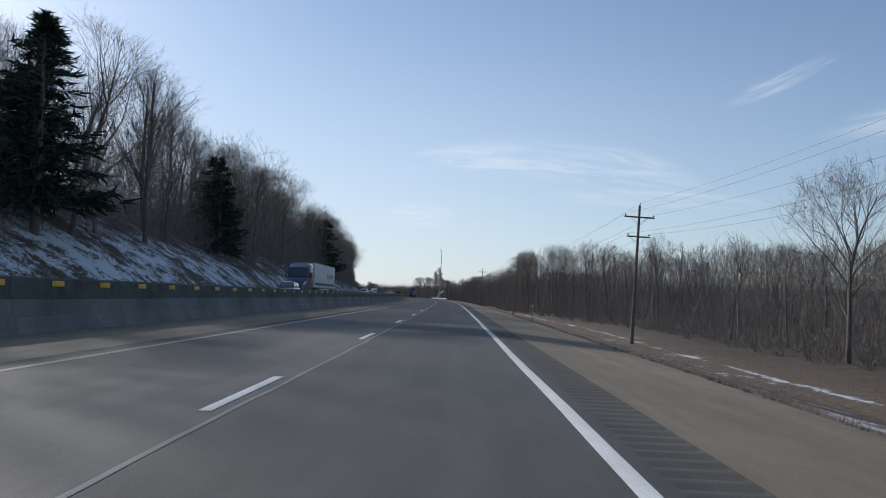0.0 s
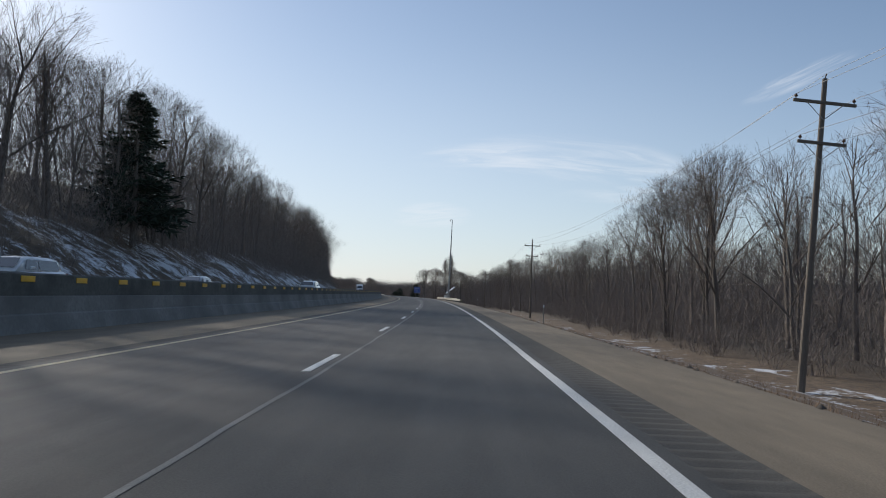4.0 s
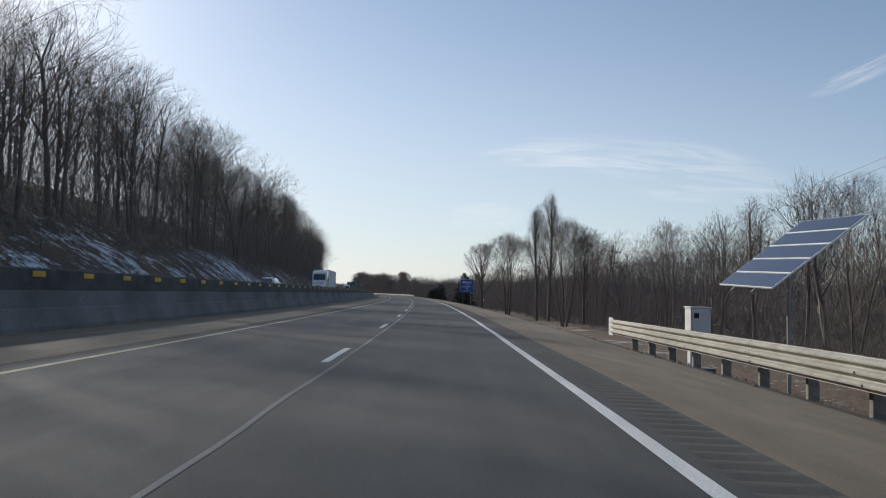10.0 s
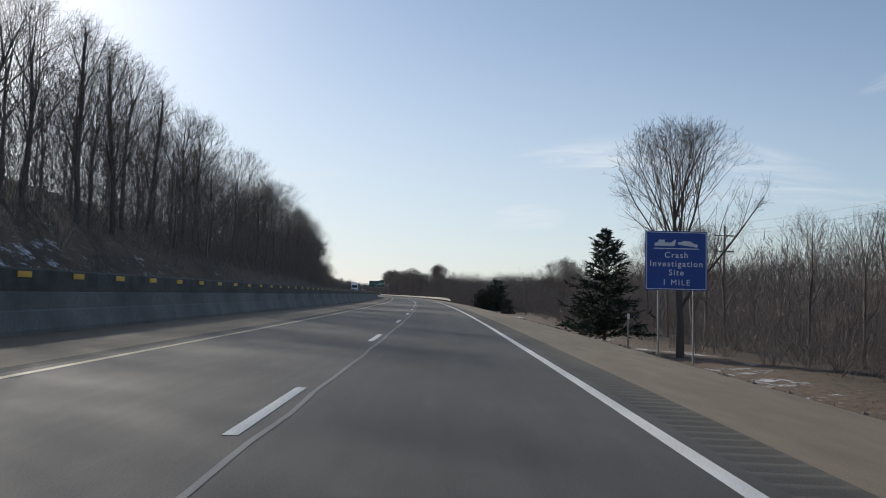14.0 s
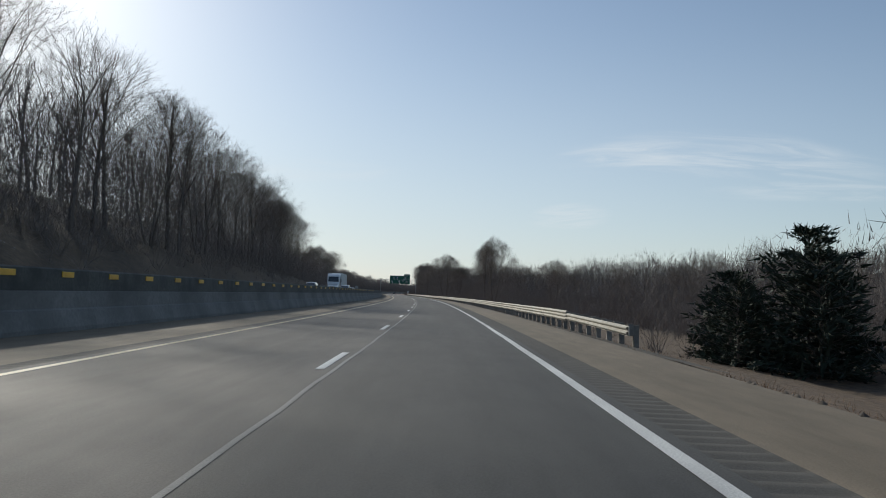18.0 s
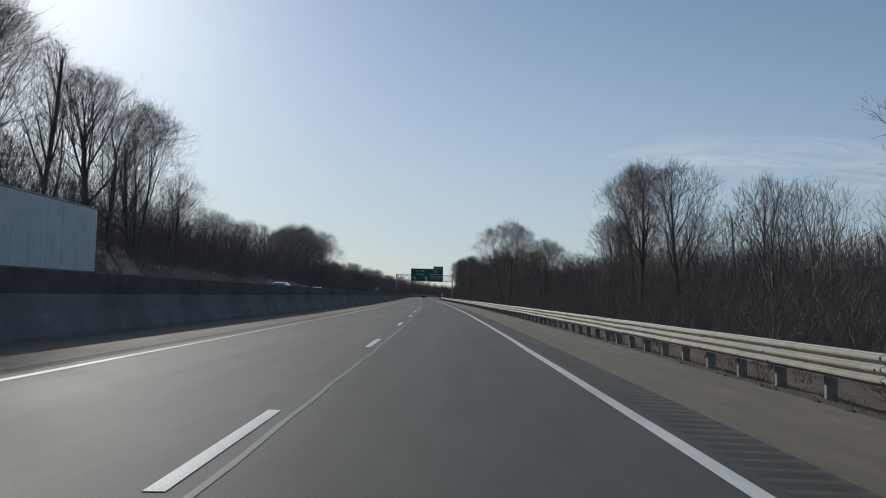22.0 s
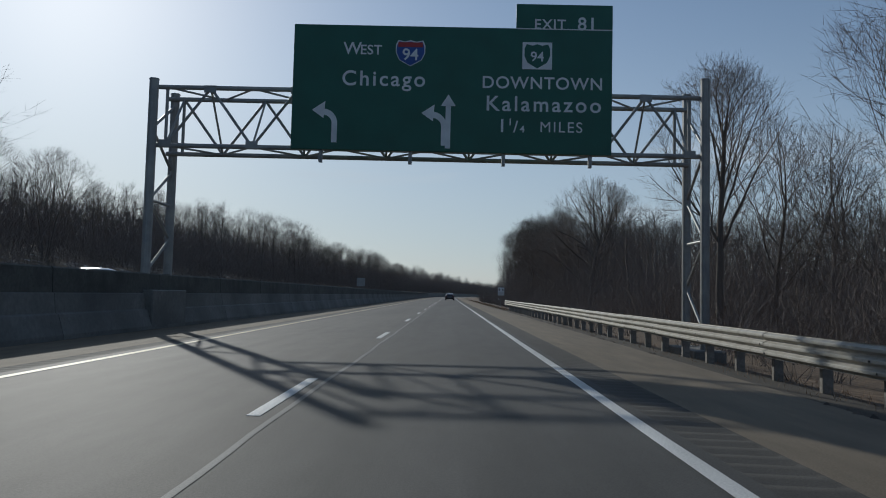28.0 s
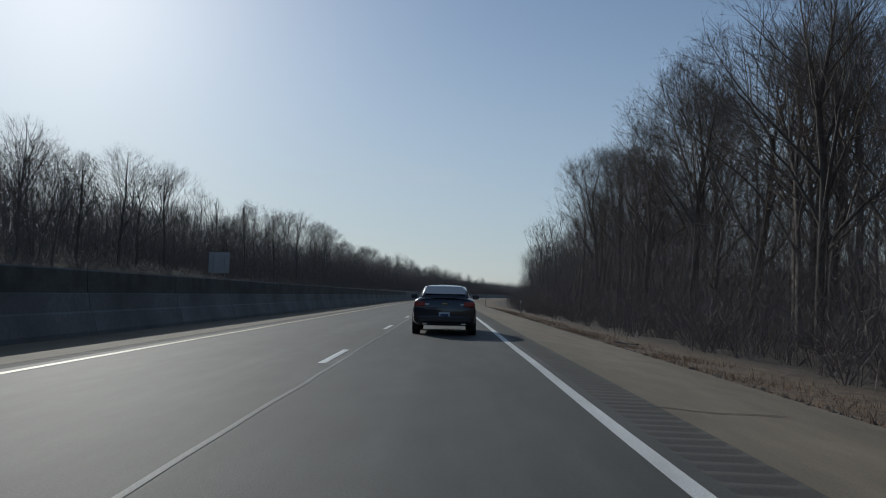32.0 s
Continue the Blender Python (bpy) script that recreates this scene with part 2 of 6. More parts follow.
def ground_material(name):
    """Dry grass, leaf litter and bare soil, with old snow where the mesh's snow attribute says it lies."""
    m = bpy.data.materials.new(name)
    m.use_nodes = True
    n, l = m.node_tree.nodes, m.node_tree.links
    b = n["Principled BSDF"]
    b.inputs["Roughness"].default_value = 0.95
    tc = n.new("ShaderNodeTexCoord")
    def noisy(scale, detail=6.0):
        t = n.new("ShaderNodeTexNoise")
        t.inputs["Scale"].default_value = scale
        t.inputs["Detail"].default_value = detail
        t.inputs["Roughness"].default_value = 0.65
        l.new(tc.outputs["Object"], t.inputs["Vector"])
        return t.outputs["Fac"]
    ramp = n.new("ShaderNodeValToRGB")
    cr = ramp.color_ramp
    cr.elements[0].position, cr.elements[0].color = 0.30, (0.06, 0.042, 0.028, 1)
    cr.elements[1].position, cr.elements[1].color = 0.72, (0.29, 0.20, 0.12, 1)
    mid = cr.elements.new(0.5)
    mid.color = (0.155, 0.105, 0.064, 1)
    l.new(noisy(2.6, 12.0), ramp.inputs["Fac"])
    litter = n.new("ShaderNodeValToRGB")
    litter.color_ramp.elements[0].position, litter.color_ramp.elements[0].color = 0.3, (0.03, 0.024, 0.018, 1)
    litter.color_ramp.elements[1].position, litter.color_ramp.elements[1].color = 0.75, (0.10, 0.075, 0.052, 1)
    l.new(noisy(0.8, 9.0), litter.inputs["Fac"])
    kind = n.new("ShaderNodeAttribute")
    kind.attribute_name = "litter"
    mix0 = n.new("ShaderNodeMix")
    mix0.data_type = "RGBA"
    l.new(kind.outputs["Fac"], mix0.inputs["Factor"])
    l.new(ramp.outputs["Color"], mix0.inputs["A"])
    l.new(litter.outputs["Color"], mix0.inputs["B"])
    snow = n.new("ShaderNodeAttribute")
    snow.attribute_name = "snow"
    add = n.new("ShaderNodeMath")
    add.operation = "ADD"
    l.new(snow.outputs["Fac"], add.inputs[0])
    blend = n.new("ShaderNodeMix")
    blend.inputs["Factor"].default_value = 0.42
    l.new(noisy(0.55, 8.0), blend.inputs["A"])
    l.new(noisy(4.2, 8.0), blend.inputs["B"])
    l.new(blend.outputs["Result"], add.inputs[1])
    cut = n.new("ShaderNodeMapRange")
    cut.inputs["From Min"].default_value, cut.inputs["From Max"].default_value = 0.98, 1.05
    l.new(add.outputs["Value"], cut.inputs["Value"])
    mix = n.new("ShaderNodeMix")
    mix.data_type = "RGBA"
    mix.inputs["B"].default_value = (0.62, 0.64, 0.67, 1)
    l.new(cut.outputs["Result"], mix.inputs["Factor"])
    l.new(mix0.outputs["Result"], mix.inputs["A"])
    l.new(mix.outputs["Result"], b.inputs["Base Color"])
    bp = n.new("ShaderNodeBump")
    bp.inputs["Strength"].default_value = 0.8
    bp.inputs["Distance"].default_value = 0.08
    l.new(noisy(6.0, 8.0), bp.inputs["Height"])
    l.new(bp.outputs["Normal"], b.inputs["Normal"])
    return m


def glass_material(name, tint):
    m = bpy.data.materials.new(name)
    m.use_nodes = True
    b = m.node_tree.nodes["Principled BSDF"]
    b.inputs["Base Color"].default_value = (*tint, 1)
    b.inputs["Roughness"].default_value = 0.04
    b.inputs["Specular IOR Level"].default_value = 0.7
    b.inputs["Coat Weight"].default_value = 0.6
    return m


M_ASPHALT = road_material("lane_asphalt", (0.106, 0.097, 0.085), 0.14, 0.22)
M_ASPHALT_DARK = road_material("darker_lane_asphalt", (0.073, 0.070, 0.064), 0.12, 0.20)
M_SHOULDER = road_material("shoulder_asphalt", (0.205, 0.165, 0.115), 0.08, 0.18, 0.85)
M_BED = road_material("rail_gravel", (0.10, 0.085, 0.066), 0.1, 0.4, 0.95)
M_LINE = road_material("white_line_paint", (0.68, 0.67, 0.63), 0.06, 0.25, 0.6, 3.0)
M_YELLOW_LINE = road_material("faded_yellow_line_paint", (0.55, 0.47, 0.30), 0.06, 0.3, 0.6, 3.0)
M_SEAL = road_material("joint_sealant", (0.24, 0.235, 0.22), 0.1, 0.3, 0.7)
M_CRACK = road_material("crack_filler", (0.035, 0.034, 0.033), 0.1, 0.3, 0.6)
M_GROUND = ground_material("winter_ground")
M_CONCRETE = material("weathered_concrete", (0.21, 0.205, 0.19), 0.9, vary=0.18, bump=0.3, second=(0.11, 0.108, 0.10), second_scale=0.05, per_object=0.06)
M_SCREEN = material("dark_glare_screen", (0.10, 0.10, 0.088), 0.85, vary=0.25, bump=0.2, second=(0.055, 0.055, 0.05), per_object=0.08)
M_AMBER = material("amber_reflector", (0.75, 0.42, 0.03), 0.35, vary=0.1, per_object=0.12)
M_GALV = material("galvanised_steel", (0.27, 0.27, 0.265), 0.55, 0.25, vary=0.10, bump=0.1, second=(0.40, 0.39, 0.36), per_object=0.06)
M_RAIL = material("weathered_rail_steel", (0.43, 0.41, 0.36), 0.65, 0.1, vary=0.10, second=(0.33, 0.31, 0.26), second_scale=0.3, per_object=0.07)
M_POST = material("treated_timber", (0.27, 0.25, 0.22), 0.9, vary=0.3, bump=0.4, per_object=0.2)
M_POLE = material("weathered_pole_timber", (0.16, 0.135, 0.11), 0.9, vary=0.3, stretch=(6, 6, 0.6), bump=0.4)
M_WIRE = material("aged_aluminium_wire", (0.20, 0.20, 0.20), 0.5, 0.6, vary=0.1)
M_INSULATOR = material("brown_porcelain", (0.10, 0.05, 0.03), 0.25, vary=0.1)
M_BARK = material("grey_brown_bark", (0.135, 0.115, 0.098), 0.95, vary=0.35, scale=1.5, stretch=(5, 5, 1.2), bump=0.6, bump_scale=14, per_object=0.25)
M_TWIG = material("winter_twigs", (0.19, 0.155, 0.13), 0.9, vary=0.2, per_object=0.22)
M_WOODS = material("woodland_bark", (0.185, 0.158, 0.140), 0.95, vary=0.3, per_island=0.25)
M_BRUSH = material("brown_brush", (0.205, 0.173, 0.154), 0.95, vary=0.3, per_island=0.3)
M_NEEDLES = material("pine_needles", (0.026, 0.040, 0.024), 0.8, vary=0.35, per_island=0.35)
M_GRASS = material("dry_grass", (0.30, 0.195, 0.118), 0.9, vary=0.3, per_island=0.35)
M_GREEN = material("green_sign_sheeting", (0.012, 0.105, 0.070), 0.45, vary=0.08, scale=0.3, second=(0.010, 0.085, 0.055))
M_BLUE = material("blue_sign_sheeting", (0.022, 0.075, 0.33), 0.4, vary=0.06, scale=0.3)
M_SIGN_WHITE = material("white_sign_sheeting", (0.74, 0.76, 0.77), 0.45, vary=0.05)
M_SIGN_RED = material("red_sign_sheeting", (0.40, 0.03, 0.03), 0.45, vary=0.05)
M_ALU = material("bare_sign_aluminium", (0.42, 0.43, 0.43), 0.5, 0.5, vary=0.1)
M_DARK_PAINT = material("dark_blue_car_paint", (0.012, 0.014, 0.024), 0.28, 0.3, vary=0.05, coat=1.0)
M_BLACK = material("black_plastic", (0.018, 0.018, 0.019), 0.6, vary=0.15)
M_RUBBER = material("tyre_rubber", (0.022, 0.022, 0.022), 0.9, vary=0.2)
M_RIM = material("alloy_rim", (0.45, 0.45, 0.46), 0.35, 0.9, vary=0.05)
M_GLASS = glass_material("dark_car_glass", (0.03, 0.04, 0.05))
M_TAIL = material("red_tail_lamp", (0.32, 0.012, 0.012), 0.15, vary=0.05, coat=1.0)
M_CLEAR = material("clear_lamp_lens", (0.70, 0.70, 0.70), 0.1, vary=0.03, coat=1.0)
M_CHROME = material("chrome_trim", (0.7, 0.7, 0.7), 0.15, 1.0, vary=0.03)
M_PLATE = material("pale_plate", (0.62, 0.64, 0.68), 0.4, vary=0.05)
M_PLATE_INK = material("plate_ink", (0.05, 0.07, 0.16), 0.5, vary=0.05)
M_TRAILER = material("white_trailer_panel", (0.66, 0.67, 0.68), 0.5, vary=0.05, second=(0.55, 0.55, 0.54), per_object=0.08)
M_CELL = material("solar_cells", (0.02, 0.028, 0.06), 0.3, vary=0.1, coat=0.35)
M_CABINET = material("pale_grey_cabinet", (0.72, 0.72, 0.70), 0.5, vary=0.06)
M_LOGO = material("brass_emblem", (0.30, 0.24, 0.12), 0.3, 0.9, vary=0.05)


# ---- the road's line: stations along the right edge line, and offsets across it ----
CURVE = ((0, 23), (64, 75), (128, 461), (191, 444), (255, 445), (319, 488), (382, 432), (446, 407), (510, 443), (573, 410), (637, 392),
         (701, 422), (766, 274), (831, 87), (896, -16), (961, 9), (1026, -23), (1090, 0), (1130, -500), (1900, -500), (2000, 0))
ST = np.arange(-1600.0, 4200.0, 1.0)
_bend = np.interp(ST, [c[0] for c in CURVE], [c[1] * 1e-6 for c in CURVE], left=0.0)
_zero = int(np.searchsorted(ST, 0.0))
_turn = np.concatenate(([0.0], np.cumsum((_bend[1:] + _bend[:-1]) / 2)))
_turn -= _turn[_zero]
_px = np.concatenate(([0.0], np.cumsum(-(np.sin(_turn[1:]) + np.sin(_turn[:-1])) / 2)))
_py = np.concatenate(([0.0], np.cumsum((np.cos(_turn[1:]) + np.cos(_turn[:-1])) / 2)))
_px -= _px[_zero]
_py -= _py[_zero]


def turn_at(s):
    return float(np.interp(s, ST, _turn))


def spot(s, lat, z=0.0):
    """The world place of station s, offset lat to the right of the edge line, height z. Works on arrays too."""
    a = np.interp(s, ST, _turn)
    return np.stack(np.broadcast_arrays(np.interp(s, ST, _px) + lat * np.cos(a), np.interp(s, ST, _py) + lat * np.sin(a), z), -1)


def place(s, lat, z=0.0, spin=0.0):
    """A pose on the road's line: local y runs along the road, x to the right."""
    p = spot(float(s), float(lat), float(z))
    return pose(p[0], p[1], p[2], 0, 0, math.degrees(turn_at(s)) + spin)


# ---- mesh helpers ----
def array_mesh(name, verts, faces, mat, sides=None):
    """A mesh straight from arrays: verts (n, 3), faces (m, k) of one size."""
    me = bpy.data.meshes.new(name)
    k = faces.shape[1]
    me.vertices.add(len(verts))
    me.vertices.foreach_set("co", np.ascontiguousarray(verts, dtype=np.float32).ravel())
    me.loops.add(faces.size)
    me.loops.foreach_set("vertex_index", np.ascontiguousarray(faces, dtype=np.int32).ravel())
    me.polygons.add(len(faces))
    me.polygons.foreach_set("loop_start", np.arange(0, faces.size, k, dtype=np.int32))
    me.materials.append(mat)
    me.update(calc_edges=True)
    return me


def part(name, bm, mat, parent, label="", smooth=False):
    me = bpy.data.meshes.new(name)
    bm.to_mesh(me)
    bm.free()
    me.materials.append(mat)
    if smooth:
        me.polygons.foreach_set("use_smooth", [True] * len(me.polygons))
    ob = new(name, me)
    ob.parent = parent
    if label:
        ob["label"] = label
    return ob


def piece(name, me, parent, m=None):
    """One more object on a shared mesh, under its thing, in the thing's own space."""
    ob = new(name, me)
    ob.parent = parent
    if m is not None:
        ob.matrix_basis = m
    return ob


def empty(name, m=None):
    ob = new(name)
    ob.empty_display_size = 0.3
    if m is not None:
        ob.matrix_basis = m
    return ob


def add_box(bm, cx, cy, cz, sx, sy, sz, bevel=0.0, turn=None):
    r = bmesh.ops.create_cube(bm, size=1.0)
    vs = r["verts"]
    for v in vs:
        v.co = Vector((v.co.x * sx, v.co.y * sy, v.co.z * sz))
    if bevel:
        es = list({e for v in vs for e in v.link_edges})
        out = bmesh.ops.bevel(bm, geom=es, offset=bevel, segments=1, affect="EDGES", profile=0.5)
        vs = list({v for f in out["faces"] for v in f.verts} | {v for v in vs if v.is_valid})
    m = Matrix.Translation((cx, cy, cz)) @ (turn or Matrix.Identity(4))
    bmesh.ops.transform(bm, matrix=m, verts=vs)


def box_bm(*boxes, bevel=0.0):
    bm = bmesh.new()
    for b in boxes:
        add_box(bm, *b, bevel=bevel)
    return bm


def add_rod(bm, a, b, r0, r1=None, n=8):
    a, b = Vector(a), Vector(b)
    d = b - a
    m = Matrix.Translation((a + b) / 2) @ d.to_track_quat("Z", "Y").to_matrix().to_4x4()
    bmesh.ops.create_cone(bm, cap_ends=True, segments=n, radius1=r0, radius2=r0 if r1 is None else r1, depth=d.length, matrix=m)


def strip(name, s0, s1, lat0, lat1, z0, z1, mat, step=4.0, wobble=None, thick=0.0):
    """A ribbon along the road between two offsets; its UV is metres across and along."""
    s = np.arange(s0, s1 + 0.01, step)
    w = wobble(s) if wobble else 0.0
    l0 = lat0(s) if callable(lat0) else lat0
    left, right = spot(s, l0 + w, z0), spot(s, lat1 + w, z1)
    lat0 = float(np.mean(l0))
    n = len(s)
    verts = np.concatenate([left, right])
    i = np.arange(n - 1)
    faces = np.stack([i, i + n, i + n + 1, i + 1], 1)
    me = array_mesh(name, verts, faces, mat)
    uv = me.uv_layers.new(name="road")
    us = np.concatenate([np.stack([np.full(n, float(lat0)), s], 1), np.stack([np.full(n, float(lat1)), s], 1)])
    uv.data.foreach_set("uv", us[faces.ravel()].astype(np.float32).ravel())
    return new(name, me)


S_A, S_B = -60.0, 1800.0


def barrier_lat(s):
    """Where the median barrier's middle runs: the inner shoulder narrows along the way."""
    return np.interp(s, [0, 480, 850, 1600], [-12.1, -12.1, -10.55, -10.55])


OPP_Z = 0.6


# ---- ground: one sheet that reaches the horizon ----
def bumps(s, lat, size, seed):
    return np.array([noise.noise(Vector((a / size, b / size, seed))) for a, b in zip(s.ravel(), lat.ravel())]).reshape(s.shape)


RIGHT_DROP = ((-80, -2.4), (330, -2.2), (400, -2.6), (520, -2.4), (640, -1.6), (800, -1.2), (950, -1.0), (1100, -1.0), (1600, -0.5))


def ground_z(s, lat):
    """The lie of the land: the road bed, the ditch to the right, the wooded slope to the left."""
    s, lat = np.asarray(s, float), np.asarray(lat, float)
    drop = np.interp(s, [a for a, _ in RIGHT_DROP], [b for _, b in RIGHT_DROP])
    right = np.interp(lat, [3.2, 4.2, 6.0, 13.0, 30.0], [0.0, 0.10, 0.32, 1.0, 1.05]) * drop - 0.24
    far_r = np.interp(lat, [34, 56, 200, 600, 1500], [0.0, 8.0, 11.0, 22.0, 30.0]) * np.interp(s, [200, 900], [0.75, 1.0])
    steep = np.interp(s, [-100, 0, 60, 150, 450, 700, 800, 900, 1300, 1700], [0.8, 0.9, 1.0, 1.0, 0.95, 0.9, 0.6, 0.5, 0.42, 0.30])
    left = np.interp(lat, [-1500, -400, -120, -60, -44, -36, -30, -26.5, -24.5, -11.0],
                     [60.0, 46.0, 30.0, 17.0, 11.2, 7.4, 3.8, 1.1, 0.45, 0.35])
    left = np.where(lat < -24.5, 0.45 + (left - 0.45) * steep, left)
    mid = np.full_like(lat, -0.30)
    ahead = np.interp(s, [1900, 2400, 3200], [0.0, 2.0, 6.0])
    z = np.where(lat > 2.9, right + far_r, np.where(lat < -12.2, left, mid))
    return z + ahead


_lats = [-1500, -900, -500, -300, -200, -140, -110, -90, -75, -64, -55, -49, -44, -40, -37, -34, -32, -30, -28, -26.5, -25.2, -24.5, -17, -12.6, -12.25,
         -12.15, -4, 2.6, 3.1, 3.3, 3.8, 4.4, 5.2, 6.2, 7.4, 9, 11, 13, 14.2, 14.8, 15.4, 16.0, 16.6, 17.4, 19, 24, 30, 38, 48, 60, 80, 110, 150, 220, 350, 600, 1000, 1500]
_ss = np.concatenate([np.arange(-1500, -100, 100.0), np.arange(-100, 1200, 3.0), np.arange(1200, 1600, 12.0), np.arange(1600, 4101, 100.0)])
GS, GL = np.meshgrid(_ss, np.array(_lats, float), indexing="ij")
GZ = ground_z(GS, GL)
rough_amp = np.interp(np.abs(GL), [9, 12, 30, 60, 200], [0.0, 0.10, 0.35, 0.7, 1.5]) * ((GL < -24) | (GL > 4.0))
GZ = GZ + bumps(GS, GL, 7.0, 1.0) * rough_amp + bumps(GS, GL, 60.0, 4.0) * rough_amp * 2.0 + bumps(GS, GL, 1.9, 8.0) * 0.06 * ((GL > 3.2) & (GL < 30))
n_s, n_l = GS.shape
g_idx = np.arange(n_s * n_l).reshape(n_s, n_l)
g_faces = np.stack([g_idx[:-1, :-1], g_idx[:-1, 1:], g_idx[1:, 1:], g_idx[1:, :-1]], -1).reshape(-1, 4)
ground_me = array_mesh("ground", spot(GS.ravel(), GL.ravel(), GZ.ravel()), g_faces, M_GROUND)
snow_l = np.interp(GL, [-48, -40, -36, -27, -25, -20], [0.30, 0.36, 0.52, 0.56, 0.3, 0.0]) * np.interp(GS, [-100, 480, 560, 780, 840, 1000, 1050, 1200], [1.0, 0.88, 0.66, 0.55, 0.9, 0.85, 0.45, 0.3])
snow_r = np.interp(GL, [3.6, 4.6, 7, 12, 18, 26], [0.1, 0.34, 0.46, 0.45, 0.38, 0.24]) * np.interp(GS, [-50, 0, 60, 90, 140, 170, 330, 380, 430, 520, 560, 1000], [1, 1, 1.04, 0.9, 1.0, 1.05, 1.0, 1.08, 1.12, 1.12, 0.85, 0.7])
snow_r = np.maximum.reduce([snow_r, np.interp(GL, [14.5, 15.2, 15.6, 16.3], [0.0, 0.56, 0.56, 0.0]) * np.interp(GS, [-20, 0, 172, 180], [0, 1, 1, 0]), np.interp(GL, [11.5, 13, 17, 18.5], [0.0, 0.44, 0.44, 0.0]) * np.interp(GS, [44, 50, 74, 82], [0, 1, 1, 0]), np.interp(GL, [7, 8.5, 14, 16], [0.0, 0.50, 0.50, 0.0]) * np.interp(GS, [553, 558, 572, 577], [0, 1, 1, 0])])
snow_r = snow_r * (0.93 + 0.32 * bumps(GS, GL, 5.0, 17.0))
snow_l = snow_l * (0.97 + 0.22 * bumps(GS, GL, 9.0, 23.0))
attr = ground_me.attributes.new("snow", "FLOAT", "POINT")
attr.data.foreach_set("value", np.where(GL < 0, snow_l, snow_r).astype(np.float32).ravel())
litter = np.interp(GL, [-40, -28, -25, 6, 16, 22], [1.0, 0.7, 0.3, 0.0, 0.35, 1.0])
litter = np.maximum(litter, np.interp(GL, [6.0, 8.5], [0.0, 0.95]) * np.interp(GS, [975, 990], [0.0, 1.0]) * (GL < 100))
attr = ground_me.attributes.new("litter", "FLOAT", "POINT")
attr.data.foreach_set("value", litter.astype(np.float32).ravel())
ground_me.polygons.foreach_set("use_smooth", [True] * len(ground_me.polygons))
ground = tagged(new("ground", ground_me), "brown winter grass and leaf litter with old snow", "ground", kind="structure")


# ---- the carriageway ----
road = tagged(strip("road", S_A, S_B, -7.62, -3.33, 0.0, 0.0, M_ASPHALT), "worn grey-brown asphalt of the passing lane", "road", kind="structure")
tagged(strip("road_outer_lane", S_A, S_B, -3.33, 0.22, 0.0, 0.0, M_ASPHALT_DARK), "darker grey asphalt of the outer lane", "road", kind="structure")
tagged(strip("shoulder_outer", S_A, S_B, 0.80, 3.15, -0.012, -0.15, M_SHOULDER), "tan-grey paved outer shoulder", "shoulder", kind="structure")
tagged(strip("shoulder_inner", S_A, S_B, barrier_lat, -8.02, -0.03, -0.008, M_SHOULDER), "grey-brown paved inner shoulder beside the barrier", "shoulder", kind="structure")
opp = tagged(strip("road_opposite", S_A, S_B, -24.3, -12.35, OPP_Z, OPP_Z, M_ASPHALT), "grey asphalt of the opposite carriageway behind the barrier", "road", kind="structure")


def rumble(name, s0, s1, lat0, lat1, z0, z1):
    """A strip of milled grooves across the shoulder."""
    pitch, deep = 0.31, 0.018
    base = np.arange(s0, s1, pitch)
    s = (base[:, None] + np.array([0.0, 0.12, 0.165, 0.22])).ravel()
    dz = np.tile([0.0, 0.0, -deep, -deep], len(base))
    cols = ((lat0, z0, 0.0), (lat0 + 0.05, z0, 1.0), (lat1 - 0.05, z1, 1.0), (lat1, z1, 0.0))
    n = len(s)
    verts = np.concatenate([spot(s, la, zz + dz * k) for la, zz, k in cols])
    us = np.concatenate([np.stack([np.full(n, la), s], 1) for la, _, _ in cols])
    i = np.arange(n - 1)
    f = np.concatenate([np.stack([i, i + n, i + n + 1, i + 1], 1) + c * n for c in range(3)])
    me = array_mesh(name, verts, f, M_SHOULDER_WORN)
    uv = me.uv_layers.new(name="road")
    uv.data.foreach_set("uv", us[f.ravel()].astype(np.float32).ravel())
    return new(name, me)


M_SHOULDER_WORN = road_material("milled_asphalt", (0.088, 0.081, 0.070), 0.08, 0.2, 0.85)
tagged(rumble("rumble_strip_outer", -10, 1150, 0.22, 0.80, 0.0, -0.012), "milled rumble strip along the outer edge line", "rumble strip", kind="structure")
tagged(rumble("rumble_strip_inner", -10, 1150, -8.02, -7.62, -0.008, 0.0), "milled rumble strip along the inner edge line", "rumble strip", kind="structure")


def jitter(amount, size, seed):
    return lambda s: amount * np.array([noise.noise(Vector((a / size, seed, 0.3))) for a in s])


tagged(strip("edge_line_outer", S_A, S_B, -0.075, 0.075, 0.005, 0.005, M_LINE, 2.0, jitter(0.02, 5.0, 2.0)), "solid white outer edge line", "road marking", kind="structure")
tagged(strip("edge_line_inner", S_A, S_B, -7.40, -7.26, 0.005, 0.005, M_YELLOW_LINE, 2.0, jitter(0.02, 5.0, 5.0)), "faded yellow inner edge line", "road marking", kind="structure")
tagged(strip("lane_joint", S_A, 1300, -3.36, -3.30, 0.004, 0.004, M_SEAL, 0.7, jitter(0.035, 1.7, 9.0)), "pale sealed joint between the lanes", "road joint", kind="structure")
tagged(strip("edge_line_opposite", S_A, S_B, -13.85, -13.7, OPP_Z + 0.005, OPP_Z + 0.005, M_YELLOW_LINE, 4.0), "yellow edge line of the opposite carriageway", "road marking", kind="structure")


